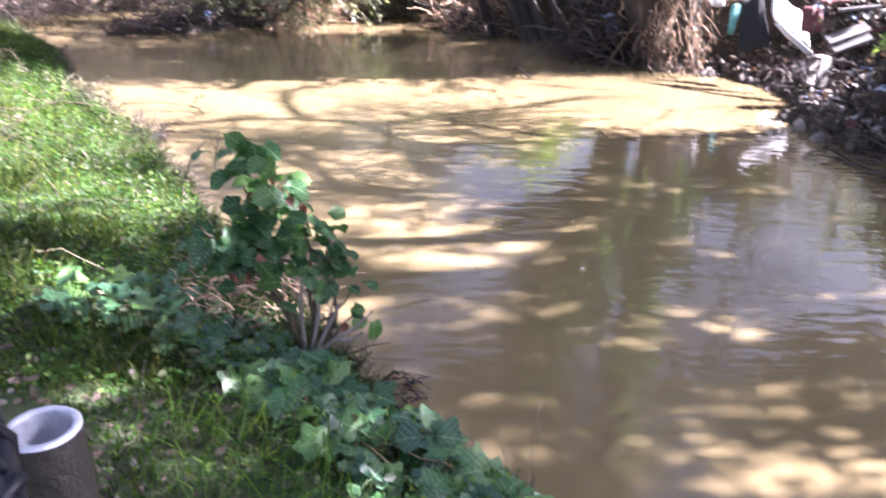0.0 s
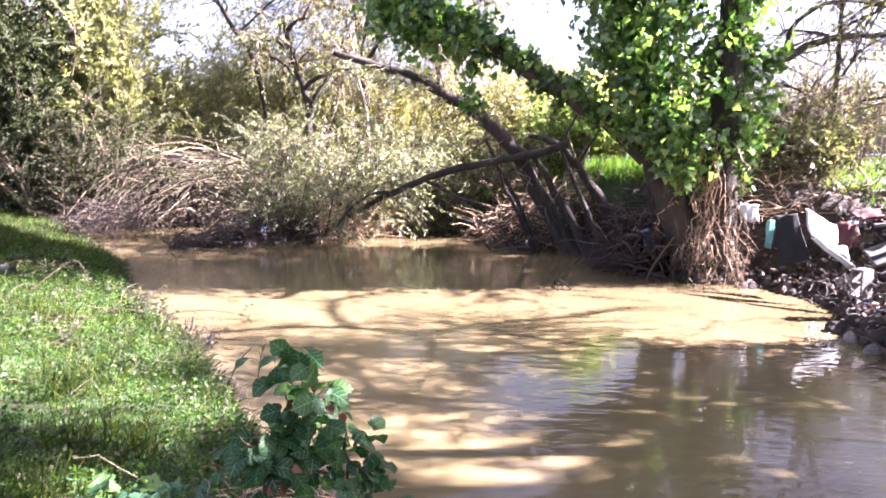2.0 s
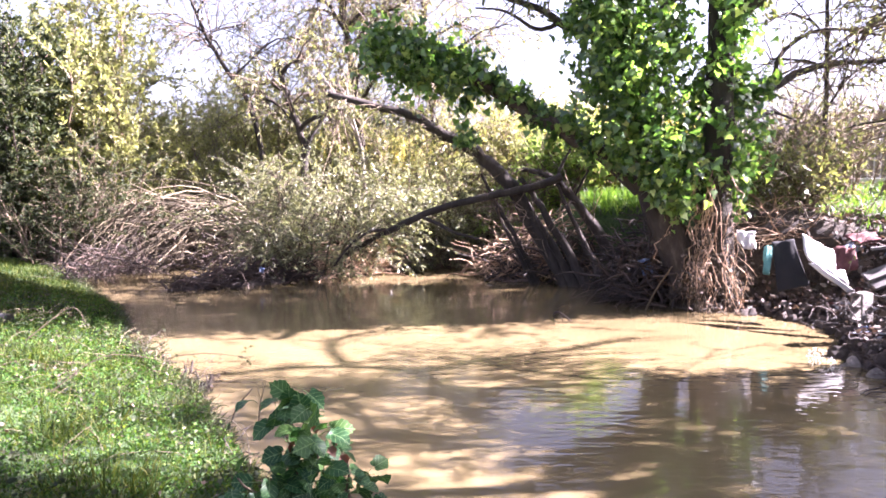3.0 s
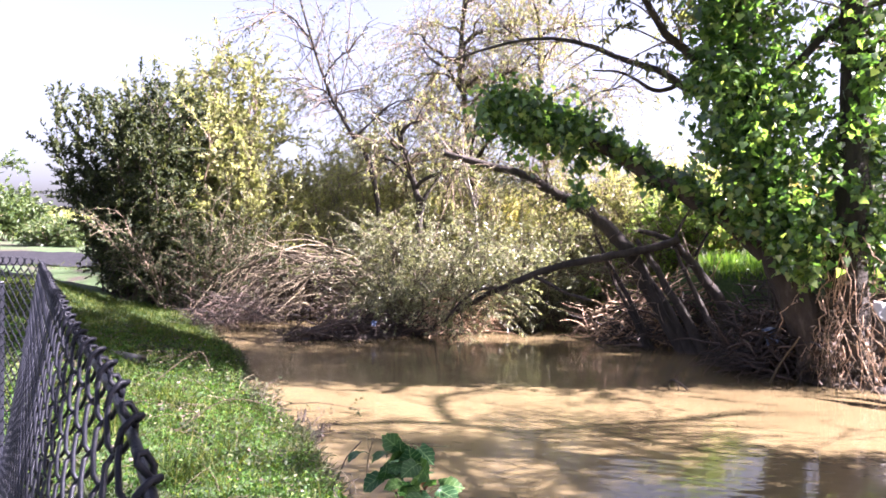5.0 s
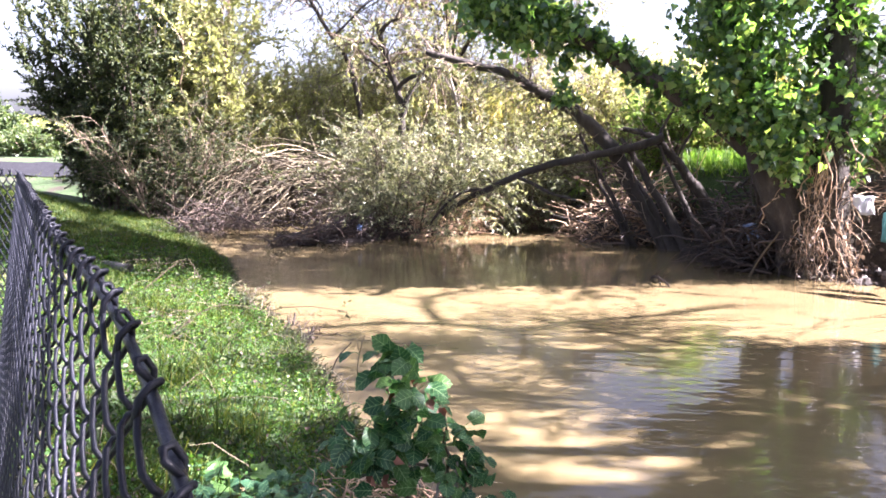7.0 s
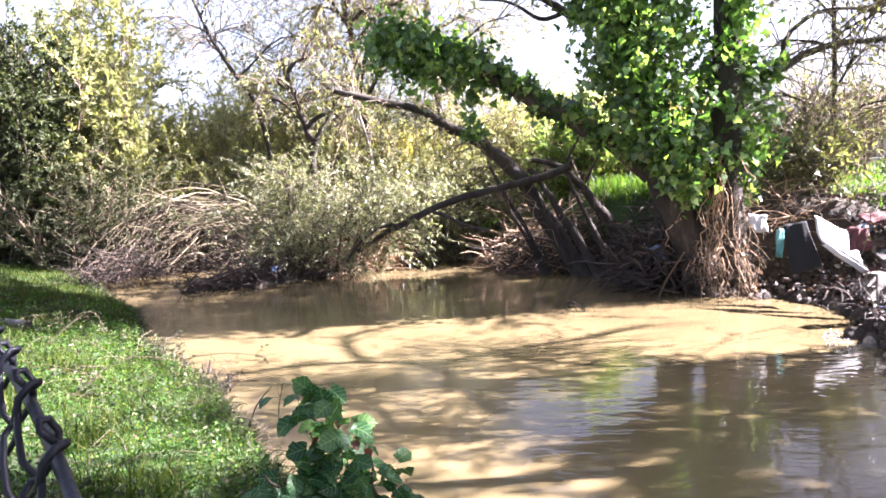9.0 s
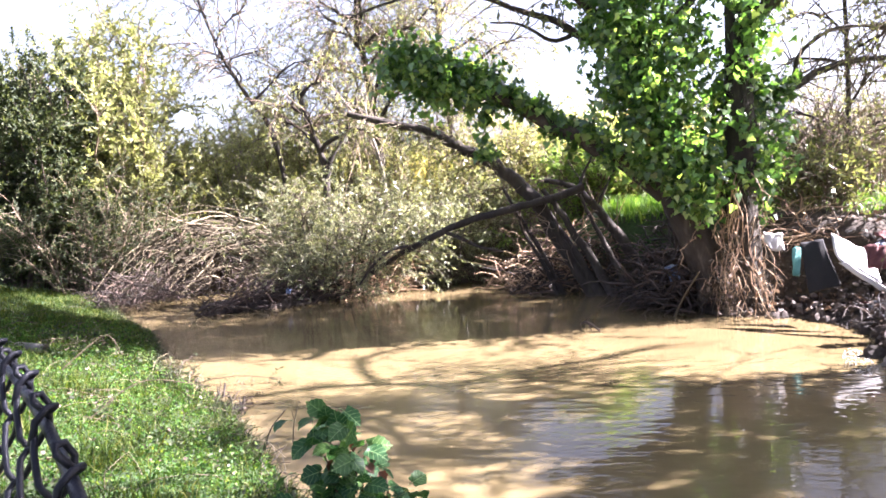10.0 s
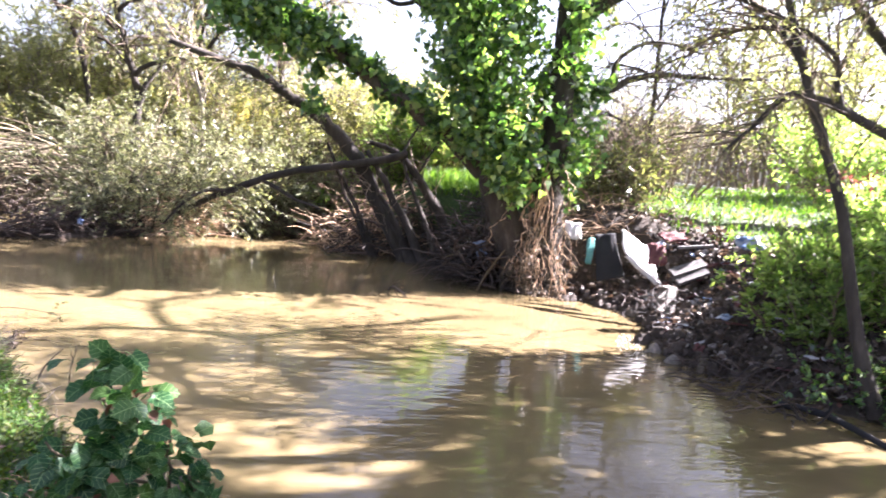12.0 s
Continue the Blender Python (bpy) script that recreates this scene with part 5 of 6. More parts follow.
def concrete_block():
    """Hollow block: outer shell with two square cores through it."""
    bm = bmesh.new()
    xs, ys = [-0.195, -0.165, -0.015, 0.015, 0.165, 0.195], [-0.095, -0.065, 0.065, 0.095]
    grid = {}
    for zi, z in enumerate((-0.095, 0.095)):
        for i, x in enumerate(xs):
            for j, y in enumerate(ys):
                grid[i, j, zi] = bm.verts.new((x, y, z))
    solid = {(i, j) for i in range(5) for j in range(3)} - {(1, 1), (3, 1)}
    for i, j in solid:
        bm.faces.new([grid[i, j, 1], grid[i + 1, j, 1], grid[i + 1, j + 1, 1], grid[i, j + 1, 1]])
        bm.faces.new([grid[i, j + 1, 0], grid[i + 1, j + 1, 0], grid[i + 1, j, 0], grid[i, j, 0]])
        for di, dj, a, b in ((-1, 0, (0, 1), (0, 0)), (1, 0, (1, 0), (1, 1)), (0, -1, (0, 0), (1, 0)), (0, 1, (1, 1), (0, 1))):
            if (i + di, j + dj) not in solid:
                p, q = (i + a[0], j + a[1]), (i + b[0], j + b[1])
                bm.faces.new([grid[(*p, 0)], grid[(*q, 0)], grid[(*q, 1)], grid[(*p, 1)]])
    bmesh.ops.bevel(bm, geom=[e for e in bm.edges if e.calc_face_angle(0) > 0.5], offset=0.006, segments=2, affect="EDGES")
    return bm


placed("concrete_block", concrete_block(), M_CONC, Matrix.Translation((3.98, 7.33, 0.36)) @ Euler((radians(8), radians(88), radians(-60))).to_matrix().to_4x4() @ Matrix.Rotation(radians(90), 4, "X") @ Matrix.Scale(0.74, 4), "grey hollow concrete block standing on end in rubble", "concrete block")
for at, turn, size in (((4.45, 7.8, 0.66), (30, -20, 4), (0.44, 0.13, 0.035)), ((4.47, 7.72, 0.58), (26, -22, 2), (0.40, 0.12, 0.035)), ((4.6, 7.95, 0.9), (0, -10, -20), (0.4, 0.08, 0.03))):
    placed("grey_board", box_chunks(size, 0.004), M_GREYBOARD, pose(*at, *turn), "weathered grey board lying across the rubble", "board", "dumped boards")
# small scraps among the stones
SCRAPS = (M_WHITE, M_BLUE, M_RAG, M_WHITE, M_GREYBOARD, M_RAG)
SCRAP_WORDS = ("torn white plastic scrap among the stones", "bluish plastic scrap among the stones", "dull red cloth scrap among the stones", "crumpled white paper scrap on the bank", "grey cardboard scrap among the stones", "faded red cloth scrap among the stones")
for i in range(64):
    for _ in range(60):
        x, y = r_.uniform(3.2, 5.2), r_.uniform(5.2, 9.0)
        d = float(edge_distance(np.array([x]), np.array([y]), FAR_BANK)[0])
        if 0.1 < d < 1.3 and not in_creek(np.array([x]), np.array([y]))[0]:
            break
    z = float(land(x, y)[0]) + 0.07
    w, h, t = r_.uniform(0.03, 0.11), r_.uniform(0.025, 0.075), r_.uniform(0, 6.28)
    ux, uy = np.array([math.cos(t), math.sin(t), r_.uniform(-0.3, 0.3)]) * w, np.array([-math.sin(t), math.cos(t), r_.uniform(0.1, 0.6)]) * h
    c = np.array([x, y, z])
    whole("litter_scrap", [solid_sheet(patch(c - ux - uy, c + ux - uy, c + ux + uy, c - ux + uy, 0.018, i * 1.7), 7, 6, 0.006)], SCRAPS[i % 6], SCRAP_WORDS[i % 6], "litter", "litter on the bank")
# white ripples where the current breaks over a snag
n = 260
x, y = disc(n, 3.28, 6.62, 0.13, 0.5, -0.35)
w = rng.uniform(0.006, 0.024, n)
whole("water_foam", mixed(leaf_chunks(LEAF_OVAL, np.stack([x, y, rng.uniform(0.002, 0.012, n)], 1), rng.normal(size=(n, 3)) * [1, 1, 0.15], w, w * 0.7, tilt=np.tile([0, 0, 1.0], (n, 1)) + rng.normal(size=(n, 3)) * 0.25)), M_FOAM, "white water foam where the current meets debris", "foam", kind="stuff")


def stick(label, pts, r0, r1, mat, category="stick", twigs=0):
    q = smooth_path(pts, 12)
    ob = thing("stick", label, category, pts[0])
    part("bough", [tubes(q, np.linspace(r0, r1, 12)[None], 7, 0.06)] + caps(q, r1, 7)[1:], mat, ob)
    if twigs:
        for path in twigs_on(q[None], twigs, 0.25, 0.7, -0.1):
            part("twig", [tubes(path, np.linspace(r1, r1 * 0.4, 5)[None], 5)], mat, ob)
    return ob


stick("pale stick leaning out of the water by the roots", [(2.27, 9.1, -0.1), (2.38, 8.95, 0.25), (2.52, 8.76, 0.58)], 0.016, 0.009, M_PALE)
stick("dark branch lying half in the water", [(3.75, 5.0, 0.03), (3.95, 4.7, 0.05), (4.0, 4.35, 0.04), (4.15, 4.0, -0.03)], 0.03, 0.02, M_BLACK, "branch", 3)
stick("small dark snag poking out of the water", [(1.12, 8.9, -0.1), (1.15, 8.65, 0.05), (1.2, 8.4, 0.07), (1.28, 8.3, 0.01)], 0.018, 0.010, M_ROOT, "branch", 2)
stick("thin forked twig standing in the shallows", [(-1.35, 4.9, -0.05), (-1.34, 4.92, 0.12), (-1.30, 4.95, 0.28)], 0.005, 0.003, M_PALE, "twig", 2)
stick("thin dark twig leaning in the shallows", [(-1.55, 4.9, -0.05), (-1.5, 4.92, 0.1), (-1.4, 4.95, 0.22)], 0.006, 0.003, M_ROOT, "twig")
stick("dark clump of wood in the far shallows", [(0.55, 12.6, -0.05), (0.65, 12.55, 0.07), (0.8, 12.5, 0.02)], 0.04, 0.03, M_ROOT, "branch", 2)

# ---- the tree and bushes on the right bank ----
rt_tree = thing("bank_tree", "slim bare-limbed tree with thin yellow-green leaves", "tree", (4.36, 4.7, 0.2))
_, q1 = trunk_part("trunk", [(4.38, 4.68, 0.05), (4.3, 4.75, 0.35), (4.2, 4.83, 0.7), (4.06, 4.95, 1.45), (3.84, 5.12, 2.16), (3.55, 5.33, 3.11), (3.3, 5.5, 4.4)], 0.065, 0.025, M_GREYBARK, rt_tree)
_, q2 = trunk_part("limb", [(4.6, 4.5, 1.95), (4.18, 4.84, 2.15), (3.94, 5.04, 2.31), (3.65, 5.26, 2.41), (3.42, 5.29, 2.16), (3.19, 5.32, 1.91)], 0.05, 0.010, M_GREYBARK, rt_tree)
_, q3 = trunk_part("limb", [(3.94, 5.04, 2.31), (3.9, 5.08, 2.5), (3.86, 5.1, 2.71), (3.58, 5.3, 2.95), (3.1, 5.6, 3.2)], 0.03, 0.010, M_GREYBARK, rt_tree)
_, q4 = trunk_part("trunk", [(4.9, 4.6, 0.3), (4.75, 4.5, 1.2), (4.62, 4.5, 2.0), (4.58, 4.55, 3.2), (4.5, 4.7, 4.6)], 0.09, 0.05, M_GREYBARK, rt_tree)
_, q5 = trunk_part("limb", [(3.7, 5.2, 2.6), (3.5, 5.4, 2.95), (3.25, 5.6, 3.15), (3.0, 5.8, 3.2)], 0.03, 0.008, M_GREYBARK, rt_tree)
_, q6 = trunk_part("limb", [(3.6, 5.3, 2.9), (3.5, 5.7, 2.95), (3.35, 6.0, 2.9), (3.25, 6.3, 2.8)], 0.025, 0.007, M_GREYBARK, rt_tree)
t1 = twigs_on(np.stack([smooth_path(q, 12) for q in (q2, q3, q5, q6, q1[6:])]), 24, 0.65, 0.9, 0.0)
part("twig", [tubes(t1, np.linspace(0.010, 0.003, 5)[None], 4)], M_TWIG, rt_tree, kind="stuff")
t2 = twigs_on(t1, 4, 0.4, 0.8, 0.3)
part("twig", [tubes(t2, np.linspace(0.004, 0.002, 5)[None], 3)], M_TWIG, rt_tree, kind="stuff")
p, d = along_paths(t2, 6, 0.1, 1)
sz = 0.045 * rng.uniform(0.5, 1.2, len(p))
part("crown", mixed(leaf_chunks(LEAF_OVAL, p, d + 0.9 * rng.normal(size=p.shape) - [0, 0, 0.3], sz, sz * 0.5)), M_YELLOW, rt_tree, kind="stuff")
shrub("bank_bush", "leafy green bush on the rubble bank", "bush", 4.75, 5.85, 0.5, 0.45, 0.7, 32, 14, 14, M_SUNLEAF, 0.07, M_TWIG, wide=0.45, shape=LEAF_OVAL, twig_len=0.3, droop=-0.1, low=0.1)
shrub("bank_bush", "leafy green bush beside the slim tree", "bush", 5.2, 5.6, 0.5, 0.4, 0.6, 28, 13, 12, M_SUNLEAF, 0.07, M_TWIG, wide=0.45, shape=LEAF_OVAL, twig_len=0.35, droop=-0.1, low=0.1)
shrub("bramble", "low dark bramble trailing to the water", "bush", 4.5, 5.0, 0.4, 0.25, 0.25, 18, 10, 12, M_IVY, 0.05, M_ROOT, wide=0.6, shape=LEAF_OVAL, twig_len=0.3, droop=0.2, low=0.1)
shrub("red_leaved_shrub", "shrub with red autumn leaves", "shrub", 8.4, 9.6, 0.5, 0.4, 0.6, 16, 9, 6, M_RED, 0.06, M_TWIG, wide=0.5, shape=LEAF_OVAL, twig_len=0.3)
shrub("bare_thicket", "dense brown thicket on top of the far bank", "shrub", 4.9, 11.5, 0.7, 0.8, 1.5, 30, 20, 2, M_WILLOW, 0.075, M_TWIG, twig_len=0.7, droop=0.2, low=0.1, spread=0.7)
shrub("bare_thicket", "brown bare thicket behind the ivy tree", "shrub", 6.0, 12.2, 1.2, 1.0, 1.6, 30, 22, 2, M_YELLOW, 0.07, M_TWIG, twig_len=0.6, droop=0.2)
shrub("bare_thicket", "thin brown brush with few yellow leaves", "shrub", 7.0, 14.8, 1.0, 0.7, 2.4, 30, 18, 5, M_YELLOW, 0.08, M_TWIG, twig_len=0.7, droop=0.3)
shrub("leafy_scrub", "sunlit yellow-green bushes by the lawn", "shrub", 9.9, 12.2, 1.5, 1.1, 1.6, 34, 16, 14, M_SUNLEAF, 0.10, M_TWIG, wide=0.4, twig_len=0.6)
shrub("leafy_scrub", "sunlit yellow-green bush near the slim tree", "shrub", 8.0, 8.3, 0.9, 0.8, 0.8, 30, 14, 14, M_SUNLEAF, 0.09, M_TWIG, wide=0.4, twig_len=0.45)
shrub("yard_tree", "thin yellow-leaved tree by the board fence", "tree", 12.0, 17.0, 2.2, 1.6, 5.5, 36, 22, 18, M_YELLOW, 0.12, M_TWIG, wide=0.4, twig_len=1.1, r0=0.035, droop=0.2)

# lawn, slab, board fence and house beyond the right bank
n = 16000
x, y = rng.uniform(4.6, 13, n), rng.uniform(5.5, 17, n)
ok = (edge_distance(x, y, FAR_BANK) > 1.25) & ~in_creek(x, y)
p = on_land(x[ok], y[ok])
whole("lawn_grass", mixed(leaf_chunks(BLADE, p, rng.normal(size=p.shape) * 0.5 + [0, 0, 1], rng.uniform(0.06, 0.18, len(p)), 0.02)), M_LUSH, "bright sunlit lawn grass above the far bank", "grass", kind="stuff", smooth=False)
placed("concrete_slab", box_chunks((4.2, 0.9, 0.3), 0.02), M_PVC, pose(8.6, 14.3, float(land(8.6, 14.3)[0]) + 0.10, 0, 0, -24), "pale white concrete slab lying on the lawn", "slab")
board_fence = thing("board_fence", "weathered grey upright board fence", "fence", (13, 21, 1.2))
for i in range(58):
    x0, y0 = 9.0 + i * 0.135, 22.9 - i * 0.085
    g = float(land(x0, y0)[0])
    bm = box_chunks((0.115, 0.02, 1.45), 0.004)
    me = bpy.data.meshes.new("board")
    bm.to_mesh(me)
    bm.free()
    me.materials.append(M_WOOD)
    ob = new("board", me)
    ob.parent = board_fence
    ob.matrix_parent_inverse = Matrix.Translation((-13, -21, -1.2))
    ob.matrix_basis = pose(x0, y0, g + 0.7 + 0.02 * math.sin(i * 2.7), 0, 0, -32 + 2 * math.sin(i))
house = thing("house", "low pale house behind the board fence", "house", (17, 27, 1.2))
for name, size, at, mat in (("wall", (9, 5, 2.3), (17.5, 27.5, 2.3), M_WALL), ("roof", (9.8, 5.8, 0.25), (17.5, 27.5, 3.6), M_ROOF)):
    bm = box_chunks(size, 0.03)
    me = bpy.data.meshes.new(name)
    bm.to_mesh(me)
    bm.free()
    me.materials.append(mat)
    ob = new(name, me)
    ob.parent = house
    ob.matrix_parent_inverse = Matrix.Translation((-17, -27, -1.2))
    ob.matrix_basis = pose(*at, 0, 0, -32)

# ---- far left: path, field, hedge and pine ----
pv, pf = [], []
pl = smooth_path([(-60, 33, 0), (-35, 25.5, 0), (-20, 22.0, 0), (-13, 21.5, 0), (-6, 24, 0), (2, 30, 0)], 60)
tn = unit(np.gradient(pl, axis=0))
sd = np.stack([-tn[:, 1], tn[:, 0], 0 * tn[:, 0]], 1)
L, R = pl + sd * 1.6, pl - sd * 1.6
for row in (L, pl, R):
    row[:, 2] = land(row[:, 0], row[:, 1]) + 0.05
pv = np.concatenate([L, pl, R])
i = np.arange(59)
pf = np.concatenate([np.stack([i, i + 60, i + 61, i + 1], 1), np.stack([i + 60, i + 120, i + 121, i + 61], 1)])
whole("path", [(pv, pf)], M_PATH, "dark asphalt footpath crossing the grass", "path", kind="structure")
shrub("field_bush", "sunlit green bush beyond the path", "bush", -28.0, 31.5, 2.6, 1.8, 2.2, 46, 18, 20, M_PINE, 0.2, M_TWIG, wide=0.5, twig_len=0.9, shape=LEAF_OVAL)
shrub("field_bush", "low green bush at the edge of the field", "bush", -20.0, 27.0, 1.5, 1.2, 0.75, 40, 16, 18, M_PINE, 0.14, M_TWIG, wide=0.4, twig_len=0.6)
n = 26000
a, rr = rng.uniform(radians(-75), radians(60), n), rng.uniform(55, 75, n)
x, y = rr * np.sin(a), rr * np.cos(a)
h = (1.2 + 1.3 * np.abs(np.sin(a * 17) * np.sin(a * 7.3 + 1))) * rng.uniform(0, 1, n) ** 0.7
sz = rng.uniform(0.25, 0.6, n)
whole("far_hedge", mixed(leaf_chunks(LEAF_OVAL, np.stack([x, y, land(x, y) + h], 1), rng.normal(size=(n, 3)), sz, sz * 0.6)), M_YELLOW, "distant hedge and brush along the field", "hedge", kind="stuff")
pine = thing("pine_tree", "tall green pine beside the path", "tree", (-20.2, 19.6, 0.5))
_, pt = trunk_part("trunk", [(-20.2, 19.6, 0.3), (-20.1, 19.6, 3), (-20.2, 19.6, 6), (-20.1, 19.7, 8.4)], 0.22, 0.06, M_BARK, pine)
arms = []
for i in range(26):
    at = smooth_path(pt, 40)[int(10 + 29 * i / 26)]
    a = i * 2.4
    size = (3.4 - 2.6 * i / 26) * rng.uniform(0.75, 1.1)
    path = arcs(at[None], (at + [math.cos(a) * size, math.sin(a) * size, 0.15 * size])[None], 7, sag=0.05)[0]
    part("limb", [tubes(path, np.linspace(0.05, 0.012, 7)[None], 5)], M_BARK, pine)
    arms.append(path)
tw = twigs_on(np.stack(arms), 26, 0.7, 0.9, -0.1, lo=0.3)
p, d = along_paths(tw, 22, 0.1, 1)
sz = rng.uniform(0.12, 0.24, len(p))
part("crown", mixed(leaf_chunks(LEAF_LONG, p, d + 0.8 * rng.normal(size=p.shape) + [0, 0, 0.3], sz, sz * 0.28)), M_PINE, pine, kind="stuff")


# ---- near bank: grass, weeds, ivy, the bush ----
def bank_points(n, y0, y1, width, seed, power=1.0):
    """Places on the grassy bank between the shore and the fence line or beyond."""
    r = np.random.default_rng(seed)
    line = smooth_path([(q[0], q[1], 0) for q in NEAR_BANK[4:19]], 400)
    line = line[(line[:, 1] > y0) & (line[:, 1] < y1)]
    seg = np.linalg.norm(np.diff(line, axis=0), axis=1)
    i = r.choice(len(seg), n, p=seg / seg.sum())
    q = line[i] + (line[i + 1] - line[i]) * r.uniform(0, 1, n)[:, None]
    tn = unit(line[i + 1] - line[i])
    sd = np.stack([-tn[:, 1], tn[:, 0]], 1)
    off = width * r.uniform(0, 1, n) ** power
    x, y = q[:, 0] + sd[:, 0] * off, q[:, 1] + sd[:, 1] * off
    ok = ~in_creek(x, y)
    return x[ok], y[ok]


def clumpy(x, y, scale, cut, seed=0.0):
    """Keeps the places where a smooth field is high, so that plants stand in patches."""
    v = np.sin(scale * x + seed) * np.sin(scale * 1.3 * y + 2 * seed) + 0.6 * np.sin(scale * 2.1 * x - scale * 1.7 * y + seed)
    return v + rng.normal(size=len(x)) * 0.4 > cut


def mounds(x, y):
    """Soft lumps a hand or two across, 0 between them and 1 on their tops."""
    v = np.sin(11 * x + 2.2 * np.sin(4.3 * y)) * np.sin(12.5 * y + 2.0 * np.sin(5.1 * x)) + 0.7 * np.sin(23 * x - 9 * y) * np.sin(19 * y + 7 * x)
    return ease((v + 0.25) / 1.3)


def trodden(x, y):
    """False on the bare strip of soil along the camera's side of the fence."""
    return ((x * 0.746 + y * 0.666) > 0.36 + 0.10 * np.sin(5 * x - 3 * y)) | (y > 2.2) | (rng.uniform(0, 1, len(x)) > 0.93)


x, y = bank_points(38000, 0.8, 6.5, 3.2, 3)
ok = clumpy(x, y, 2.0, -0.8, 0.4) & trodden(x, y)
p = on_land(x[ok], y[ok], -0.005)
ln = rng.uniform(0.03, 0.12, len(p)) * (1 + 1.0 * (rng.uniform(0, 1, len(p)) > 0.96))
whole("bank_grass", mixed(leaf_chunks(BLADE, p, rng.normal(size=p.shape) * 0.55 + [0.1, -0.1, 1], ln, rng.uniform(0.003, 0.007, len(p)), bend=1.6)), M_GRASS, "fresh green grass on the near bank", "grass", kind="stuff", smooth=False)
x, y = bank_points(120000, 0.8, 9.0, 3.2, 4)
ok = clumpy(x, y, 3.1, -1.0, 1.7) & trodden(x, y)
p = on_land(x[ok], y[ok], 0.0)
p[:, 2] += rng.uniform(0.1, 1.0, len(p)) * (0.02 + 0.13 * mounds(p[:, 0], p[:, 1]))
sz = rng.uniform(0.010, 0.026, len(p))
whole("chickweed", mixed(leaf_chunks(LEAF_OVAL, p, rng.normal(size=p.shape) * [1, 1, 0.5] + [0, 0, 0.2], sz, sz * 0.75)), M_WEED, "low small-leaved weeds covering the near bank", "weeds", kind="stuff")
x, y = bank_points(90000, 6.0, 14.0, 4.8, 5)
p = on_land(x, y, -0.01)
whole("bank_grass", mixed(leaf_chunks(BLADE, p, rng.normal(size=p.shape) * 0.6 + [0.1, -0.1, 1], rng.uniform(0.03, 0.11, len(p)), rng.uniform(0.005, 0.011, len(p)), bend=1.6)), M_GRASS, "short green grass on the bank further along", "grass", kind="stuff", smooth=False)
n = 22000
x, y = rng.uniform(-16, -2.2, n), rng.uniform(1.5, 21, n)
ok = (edge_distance(x, y, NEAR_BANK) > 2.5) & ~in_creek(x, y)
p = on_land(x[ok], y[ok], -0.01)
whole("verge_grass", mixed(leaf_chunks(BLADE, p, rng.normal(size=p.shape) * 0.6 + [0, 0, 1], rng.uniform(0.06, 0.2, len(p)), rng.uniform(0.008, 0.016, len(p)), bend=1.5)), M_GRASS, "green verge grass beside the path", "grass", kind="stuff", smooth=False)
# darker broad-leaved weeds in patches, dry stalks and old leaves between them
x, y = bank_points(26000, 0.9, 8.5, 3.4, 14)
ok = clumpy(x, y, 3.7, 0.55, 2.6)
p = on_land(x[ok], y[ok], 0.0)
p[:, 2] += rng.uniform(0.02, 0.11, len(p))
sz = rng.uniform(0.018, 0.05, len(p))
whole("broad_weeds", mixed(leaf_chunks(LEAF_OVAL, p, rng.normal(size=p.shape) * [1, 1, 0.4], sz, sz * 0.6)), M_DARK, "darker broad-leaved weeds in patches on the bank", "weeds", kind="stuff")
x, y = bank_points(3600, 0.9, 9.5, 3.4, 15)
ok = clumpy(x, y, 2.7, 0.35, 4.2)
p = on_land(x[ok], y[ok], 0.02)
p[:, 2] += rng.uniform(0, 0.05, len(p))
sz = rng.uniform(0.02, 0.05, len(p))
whole("old_leaf_litter", mixed(leaf_chunks(LEAF_OVAL, p, rng.normal(size=p.shape) * [1, 1, 0.3], sz, sz * 0.6)), M_LITTER, "old brown leaves lying in the bank grass", "leaves", kind="stuff")
x, y = bank_points(420, 1.2, 9.0, 3.2, 16)
p = on_land(x, y, 0.02)
stalks = arcs(p, p + rng.normal(size=p.shape) * [0.22, 0.22, 0.05] + [0, 0, 0.09], 5, sag=-0.15, wob=0.04)
whole("dry_stalks", [tubes(stalks, np.linspace(0.0024, 0.0012, 5)[None], 4)], M_PALE, "thin dry stalks lying in the bank grass", "stalks", kind="stuff")
# ragged fringe along the water's edge
x, y = bank_points(9000, 1.0, 13.0, 0.16, 8)
p = on_land(x, y, -0.02)
ok = clumpy(x, y, 4.0, -0.3, 0.9)
p = p[ok]
whole("shore_fringe", mixed(leaf_chunks(BLADE, p, rng.normal(size=p.shape) * 0.6 + [0.55, -0.25, 0.35], rng.uniform(0.06, 0.2, len(p)), rng.uniform(0.004, 0.010, len(p)), bend=2.2)), M_DARK, "dark ragged weeds hanging over the water's edge", "weeds", kind="stuff", smooth=False)
x, y = bank_points(1500, 1.6, 11.0, 0.10, 9)
p = np.stack([x, y, rng.uniform(-0.01, 0.05, len(x))], 1)
path = arcs(p, p + rng.normal(size=p.shape) * [0.07, 0.07, 0.04], 4, wob=0.05)
whole("shore_debris", [tubes(path, np.linspace(0.005, 0.002, 4)[None], 4)], M_ROOT, "wet dark twigs along the undercut shore", "debris", kind="stuff")
